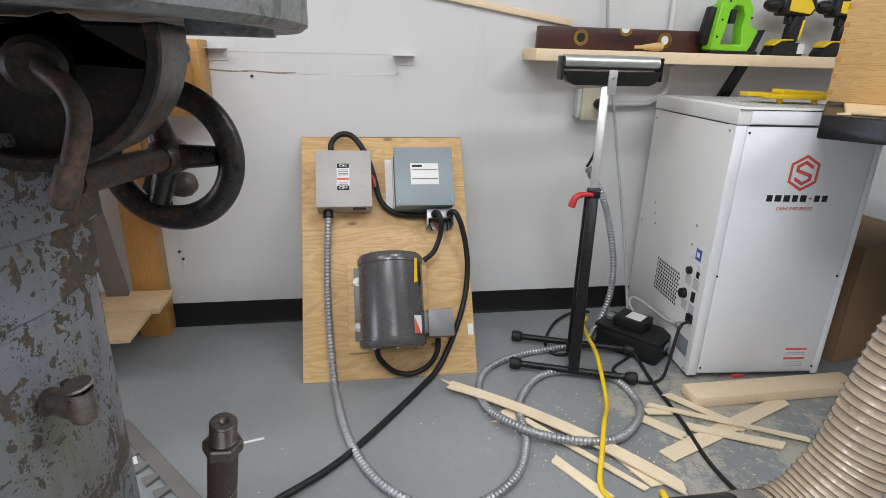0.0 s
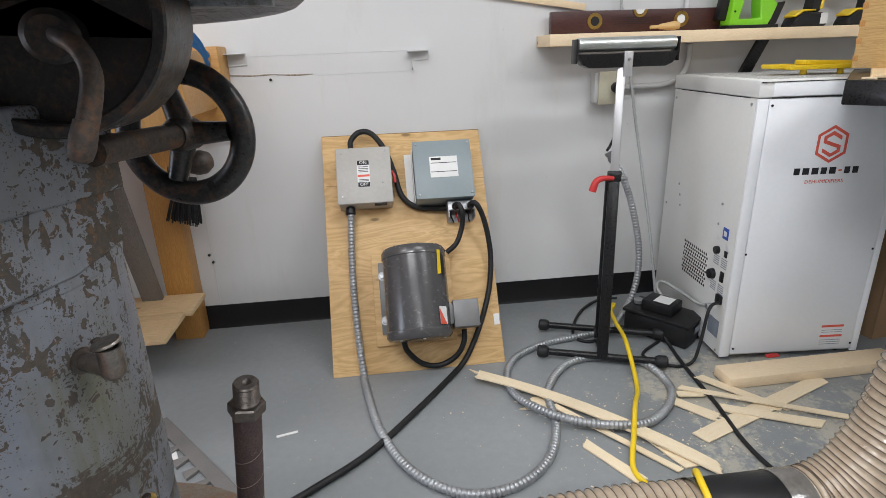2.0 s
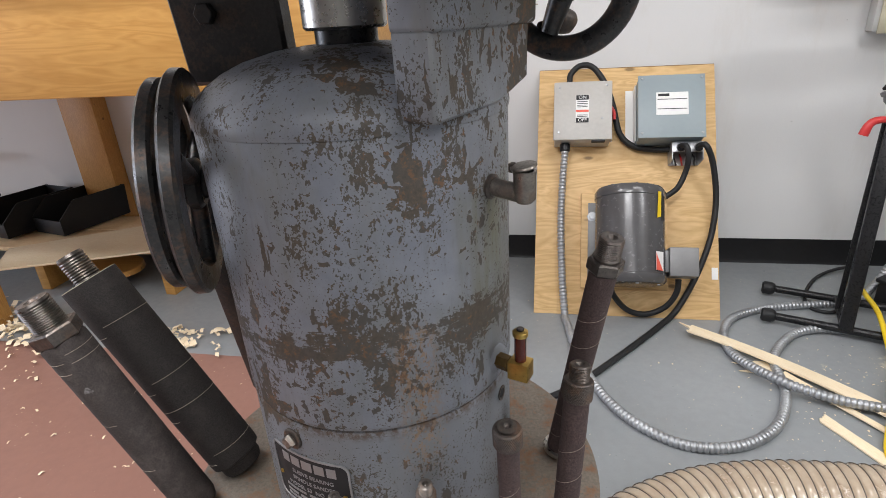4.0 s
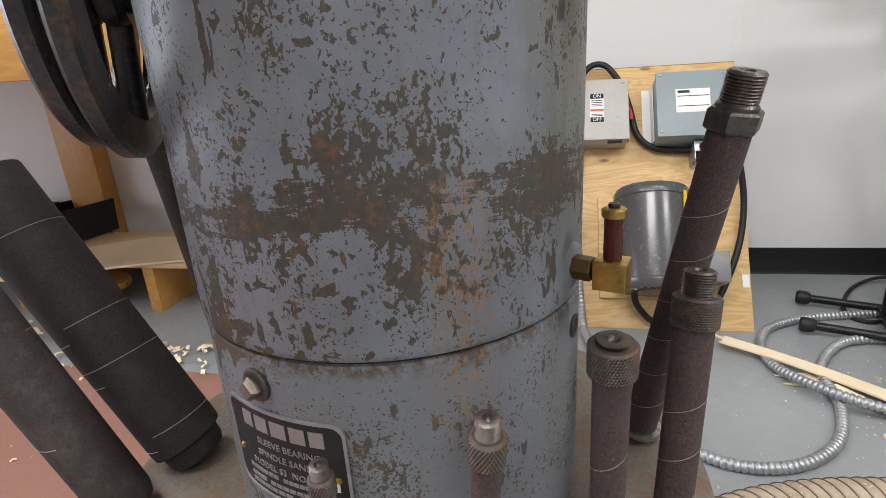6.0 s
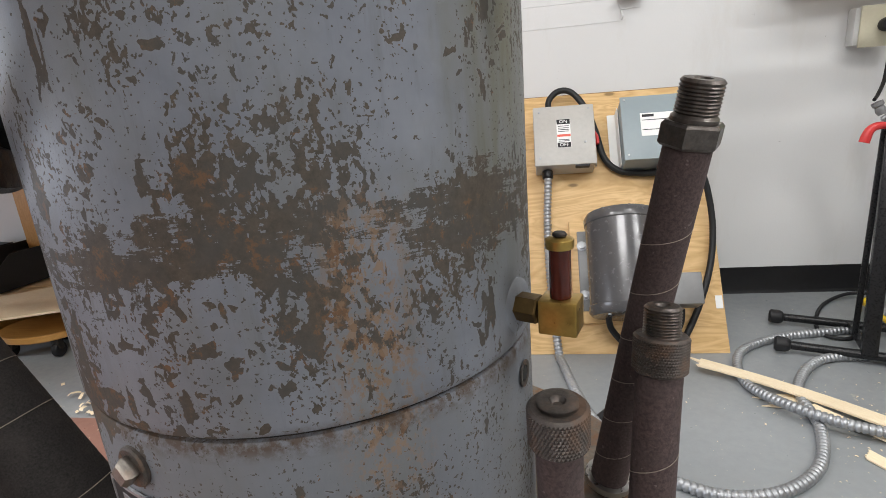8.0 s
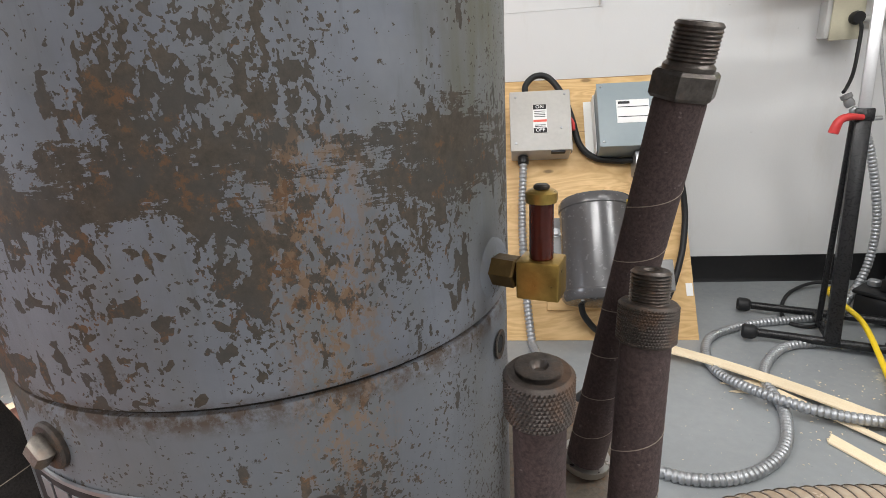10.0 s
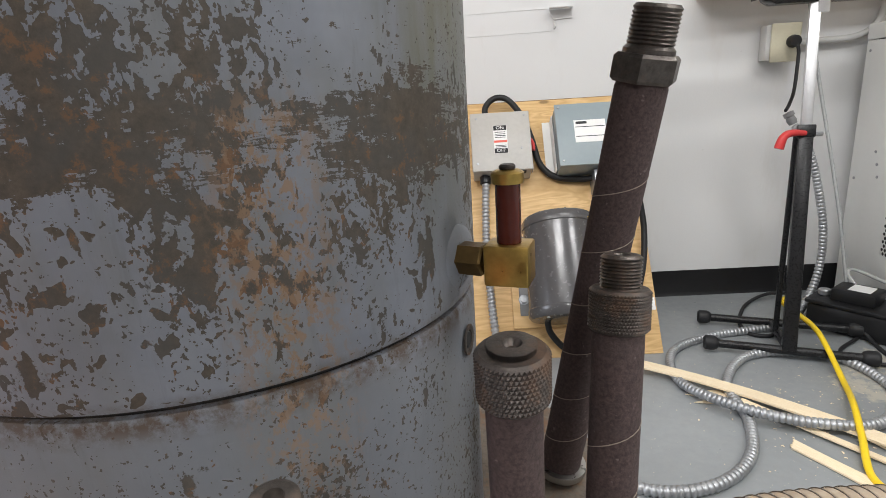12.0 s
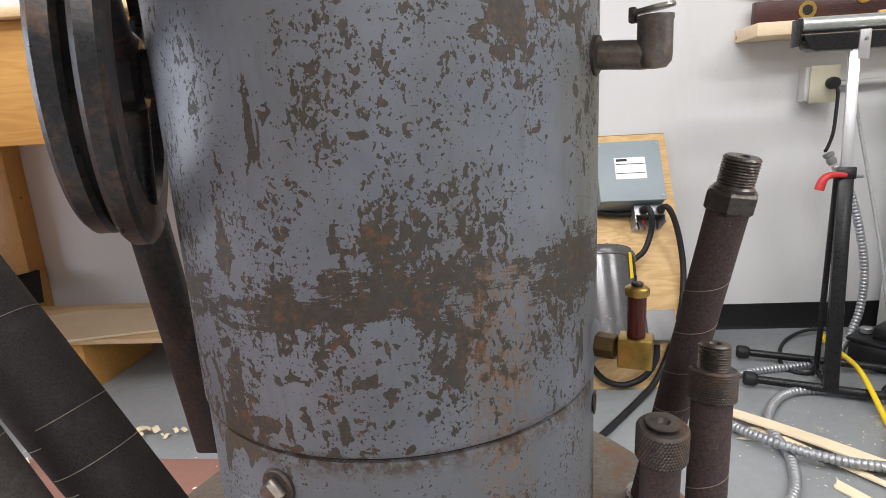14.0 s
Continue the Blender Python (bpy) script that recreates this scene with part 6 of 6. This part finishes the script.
# ---- remains of fittings on the wall ----
for x in (-0.36, 0.318):
    f = thing("wall_clip", Matrix.Translation((x, 2.399, 1.03)) @ Matrix.Diagonal((1.5, 1.3, 1.25, 1) if x < 0 else (1, 1, 1, 1)), "white painted metal angle clip screwed to the wall", "wall clip", "wall clips")
    part("flange", slab([(-0.032, 0.0), (0.034, 0.004), (0.034, 0.034), (-0.045, 0.032)], 0.003, pose(0, 0, 0, 90), 0.0006), "wall", f)
    part("tongue", slab([(-0.045, 0.0), (0.034, 0.0), (0.03, -0.038), (-0.05, -0.045)], 0.003, pose(0, -0.003, 0.034), 0.0006), "wall", f)
    part("web", slab([(0.0, 0.0), (0.032, 0.0), (0.008, -0.045)], 0.003, Matrix(((0, 0, 1, -0.03), (0, 1, 0, -0.002), (1, 0, 0, -0.032), (0, 0, 0, 1))), 0.0005), "wall", f)
ridge = [(-0.40, 2.399, 1.004), (-0.30, 2.399, 0.998), (-0.23, 2.399, 1.0), (-0.15, 2.399, 0.996), (-0.08, 2.399, 0.997)]
solo("wall_scar", tube(ridge, 0.0035, 0.008, 6, swell=lambda i: 0.6 + 0.7 * noise.noise(Vector((i * 0.7, 3.1, 0.2)))), "torn_plaster", "torn plaster edge across the wall", "trim", kind="structure")
for z, x0, x1 in ((1.066, -0.31, 0.29), (0.994, -0.06, 0.30)):
    solo("plaster_edge", tube([(x0, 2.3995, z - 0.002), ((x0 + x1) / 2, 2.3995, z), (x1, 2.3995, z + 0.002)], 0.0009, 0.01, 6), "wall", "faint painted edge of a plaster patch", "trim", kind="structure")
solo("wall_bead", tube([(-0.553, 2.3995, 0.101), (-0.551, 2.3995, 0.5), (-0.549, 2.3995, 1.2), (-0.547, 2.3995, 2.79)], 0.0016, 0.02, 6), "wall", "thin painted seam running up the wall", "trim", kind="structure")
for x, z in ((-0.233, 0.982), (-0.551, 0.291), (-0.562, 0.322)):
    solo("wall_nail", rod(0.005, 0.008, pose(x, 2.399, z, 90), 10, 0.001), "dark_iron", "small rusty nail stub in the wall", "nail", "nails in the wall")
solo("wood_batten", box((0.60, 0.012, 0.024), (0, 0, 0), Matrix.Translation((0.655, 2.390, 1.243)) @ pose(0, 0, 0, 0, 8.5, 0), 0.001), "pine", "thin wooden lath leaning on the spirit level", "lath")

# ---- workbench ----
bn = thing("workbench", Matrix.Translation((-1.8, 1.85, 0)), "heavy honey-coloured timber workbench along the wall", "workbench")


def b_part(name, lo, hi, material, label="", w=0.003):
    return part(name, span([a - o for a, o in zip(lo, (-1.8, 1.85, 0))], [a - o for a, o in zip(hi, (-1.8, 1.85, 0))], w), material, bn, label)


b_part("apron", (-3.6, 1.35, 0.850), (-0.40, 1.388, 1.085), "bench", "varnished fir apron board")
b_part("end_rail", (-0.437, 1.389, 0.900), (-0.40, 2.265, 1.085), "bench", "varnished end rail")
b_part("end_block", (-0.52, 2.27, 0.852), (-0.375, 2.397, 1.10), "bench", "square end block by the wall")
b_part("bench_top", (-3.6, 1.33, 1.086), (-0.525, 2.395, 1.105), "birch")
b_part("rear_leg", (-0.72, 2.31, 0.0), (-0.613, 2.397, 0.90), "bench_up", "upright post with knots")
b_part("rear_leg", (-2.155, 2.31, 0.0), (-1.985, 2.397, 1.085), "bench_up", "upright post with knots")
b_part("front_leg", (-2.17, 1.60, 0.0), (-2.03, 1.69, 1.085), "bench_up", "upright post with knots")
b_part("back_rail", (-3.6, 2.31, 0.93), (-0.68, 2.305, 1.085), "bench")
sh = thing("lower_shelf", Matrix.Translation((-1.5, 2.15, 0)), "birch plywood lower shelf with a split front edge", "shelf")
for x0, x1, y0, y1, z0 in ((-3.6, -0.575, 2.135, 2.305, 0.182), (-3.6, -0.60, 1.93, 2.133, 0.180)):
    part("shelf_board", span((x0 + 1.5, y0 - 2.15, z0), (x1 + 1.5, y1 - 2.15, z0 + 0.018), 0.001), "birch", sh)
part("split_board", slab([(-0.548, -0.453), (-0.02, -0.245), (0.50, -0.09), (0.50, 0.08), (-0.21, 0.06), (-0.691, -0.257)], 0.008, pose(0, 0, 0.2005), 0.0008), "strip", sh, "thin pale board lying on the shelf")
for x in (-1.55, -2.15, -3.1):
    part("cleat", span((x + 1.5, -0.215, 0.0), (x + 1.545, 0.150, 0.1795), 0.002), "bench", sh, "short timber support")


def bin_box(x, y, rz):
    m = Matrix.Translation((x, y, 0.209)) @ pose(0, 0, 0, 0, 0, rz)
    t = thing("parts_bin", m @ Matrix.Diagonal((1.12, 1.12, 1.25, 1)), "black plastic stacking parts bin on the lower shelf", "bin", "black parts bins")
    for sx in (-1, 1):
        part("side", slab([(-0.15, 0.0), (0.13, 0.0), (0.14, 0.11), (-0.08, 0.11), (-0.15, 0.055)], 0.004, Matrix(((0, 0, 1, sx * 0.085 - 0.002), (1, 0, 0, 0), (0, 1, 0, 0), (0, 0, 0, 1))), 0.001), "black", t)
    part("back", span((-0.083, 0.128, 0.0), (0.083, 0.134, 0.11), 0.001), "black", t)
    part("front_lip", span((-0.083, -0.15, 0.0), (0.083, -0.144, 0.05), 0.001), "black", t)
    part("base", span((-0.083, -0.144, 0.0), (0.083, 0.128, 0.004), 0.001), "black", t)


bin_box(-2.10, 2.215, -14)
bin_box(-2.34, 2.17, -14)
for z in (0.30, 0.485):
    solo("wall_peg", tube([(-2.95, 2.33, z - 0.02), (-2.75, 2.30, z), (-2.63, 2.29, z + 0.01)], 0.010, 0.02, 12), "dark_iron", "dark iron bar behind the bins", "bar", "dark bars behind the bins")
dl = thing("furniture_dolly", Matrix.Translation((-1.85, 1.99, 0)), "small wooden dolly on black casters", "dolly")
part("deck", slab([(x * 0.16, y * 0.12) for x, y in arc(0, 0, 1, 0, 345, 23)], 0.025, pose(0, 0, 0.072), 0.004), "bench", dl, "rounded plywood deck")
for x, y in ((-0.1, -0.06), (0.1, -0.06), (0.0, 0.08)):
    c = part("caster", rod(0.028, 0.022, pose(x - 0.011, y, 0.029, 0, 90), 20, 0.004), "black", dl, "black caster wheel")
    part("fork", span((x - 0.016, y - 0.012, 0.03), (x + 0.016, y + 0.012, 0.072), 0.002), "dark_iron", c)
solo("leaning_plank", box((0.074, 0.02, 0.75), (0, 0, 0.375), Matrix.Translation((-0.755, 2.27, 0.202)) @ pose(0, 0, 0, 17, 1, 0), 0.002), "grey_board", "weathered grey plank leaning in the bench", "plank")
solo("narrow_board", box((0.04, 0.02, 0.7), (0, 0, 0.35), Matrix.Translation((-0.815, 2.16, 0.202)) @ pose(0, 0, 0, 15, -3, 0), 0.002), "bench_up", "thin wooden board leaning inside the bench", "board")
bru = thing("hand_brush", Matrix.Translation((-0.585, 2.27, 0.51)) @ pose(0, 0, 0, 0, 12, 0), "black bench brush hanging from the bench leg", "brush")
part("handle", span((-0.012, -0.01, 0.15), (0.012, 0.01, 0.33), 0.005), "black", bru)
bristle = bmesh.new()
for k in range(90):
    x, y = rnd.uniform(-0.045, 0.045), rnd.uniform(-0.016, 0.016)
    rod(0.0028, 0.16 + rnd.uniform(0, 0.02), along((x * 0.7, y * 0.7, 0.16), (x * 1.25 + rnd.uniform(-0.006, 0.006), y * 1.3, 0.0)), 4, 0.0003, bristle)
part("bristles", bristle, "ink", bru, "black bristles", kind="stuff")
rag = bmesh.new()
rows = []
for i, p in enumerate(smooth_path([(-0.46, 1.76, 1.132), (-0.42, 1.83, 1.140), (-0.385, 1.93, 1.134), (-0.366, 2.02, 1.100), (-0.362, 2.085, 1.062), (-0.362, 2.11, 1.046)], 0.02)):
    rows.append([rag.verts.new(p + Vector((0.005 * math.cos(k * 1.9 + 0.5 * i), 0.2 * (k - 3) * 0.009, (k - 3) * (0.0075 + 0.0015 * math.sin(0.7 * i))))) for k in range(7)])
for a, b in zip(rows, rows[1:]):
    for k in range(6):
        rag.faces.new((a[k], a[k + 1], b[k + 1], b[k]))
bmesh.ops.solidify(rag, geom=list(rag.faces), thickness=0.003)
solo("blue_rag", rag, "blue_rag", "crumpled blue cloth hanging over the bench end", "rag", smooth=80)

hung = along((-0.381, 1.839, 0.832), (-0.381, 1.814, 1.068))
solo("turned_dowel", lathe([(0, 0), (0.011, 0.0), (0.015, 0.01), (0.016, 0.12), (0.0135, 0.22), (0.016, 0.29), (0.012, 0.305), (0, 0.308)], 24, hung), "bench_up", "varnished turned wooden dowel hanging at the bench end", "dowel")

# ---- cardboard, foam mat, shavings ----
cb = thing("cardboard_box", Matrix.Translation((2.08, 2.0, 0)) @ pose(0, 0, 0, 0, 0, 8), "plain brown cardboard box beside the cabinet", "box")
part("front_side", span((-0.2, -0.15, 0), (0.25, -0.145, 0.46), 0.001), "card", cb)
part("left_side", span((-0.2, -0.144, 0), (-0.195, 0.25, 0.46), 0.001), "card", cb)
part("top_flap", span((-0.2, -0.15, 0.461), (0.25, 0.25, 0.466), 0.001, pose(0, 0, 0, 0, 0, 0)), "card", cb)
# border strip of the interlocking mat
edge = [(0.05, -0.62), (0.05, 0.10), (0.012, 0.10)]
y = 0.06
while y > -0.62:
    edge += [(0.012, y + 0.012), (-0.022, y + 0.022), (-0.026, y - 0.014), (0.012, y - 0.004)]
    y -= 0.066
edge += [(0.012, -0.62)]
solo("mat_border", slab(edge, 0.010, Matrix.Translation((-0.55, 1.66, 0.001)) @ pose(0, 0, 0, 0, 0, 40), 0.001), "mat", "grey interlocking foam mat border with puzzle teeth", "mat")
solo("white_scrap", slab([(0, 0), (0.05, 0.01), (0.03, 0.05), (0.005, 0.04)], 0.004, Matrix.Translation((-0.53, 1.56, 0.002)), 0.001), "label", "crumpled white paper scrap on the floor", "scrap")

shav = bmesh.new()


def chip(x, y, s, z=0.002):
    a = rnd.uniform(0, 6.28)
    n = 5
    pts = []
    for k in range(n):
        t = k / (n - 1)
        pts.append((x + s * (t - 0.5) * math.cos(a) * 2, y + s * (t - 0.5) * math.sin(a) * 2, z + s * 0.7 * math.sin(math.pi * t) * rnd.uniform(0.3, 1)))
    w = s * rnd.uniform(0.3, 0.6)
    dx, dy = -math.sin(a) * w, math.cos(a) * w
    row = [(shav.verts.new((p[0] - dx, p[1] - dy, p[2])), shav.verts.new((p[0] + dx, p[1] + dy, p[2] + s * 0.1))) for p in pts]
    for p, q in zip(row, row[1:]):
        shav.faces.new((p[0], p[1], q[1], q[0]))


for _ in range(420):
    chip(rnd.gauss(-2.15, 0.22), rnd.gauss(1.60, 0.07), rnd.uniform(0.008, 0.022), rnd.uniform(0.002, 0.03))
for _ in range(60):
    chip(rnd.gauss(-1.3, 0.12), rnd.gauss(1.62, 0.05), rnd.uniform(0.008, 0.018), rnd.uniform(0.002, 0.02))
for _ in range(600):
    chip(rnd.uniform(-3.2, -0.7), rnd.uniform(0.4, 1.62), 0.0015 + 0.0055 * rnd.random() ** 2)
for _ in range(1500):
    chip(rnd.gauss(1.12, 0.30), rnd.gauss(1.50, 0.20), 0.0006 + 0.0032 * rnd.random() ** 3)
for _ in range(160):
    chip(rnd.uniform(-0.5, 1.3), rnd.uniform(1.2, 2.3), rnd.uniform(0.0008, 0.002))
solo("wood_shavings", shav, "strip", "scattered pale wood shavings and chips on the floor", "shavings", kind="stuff", smooth=80)
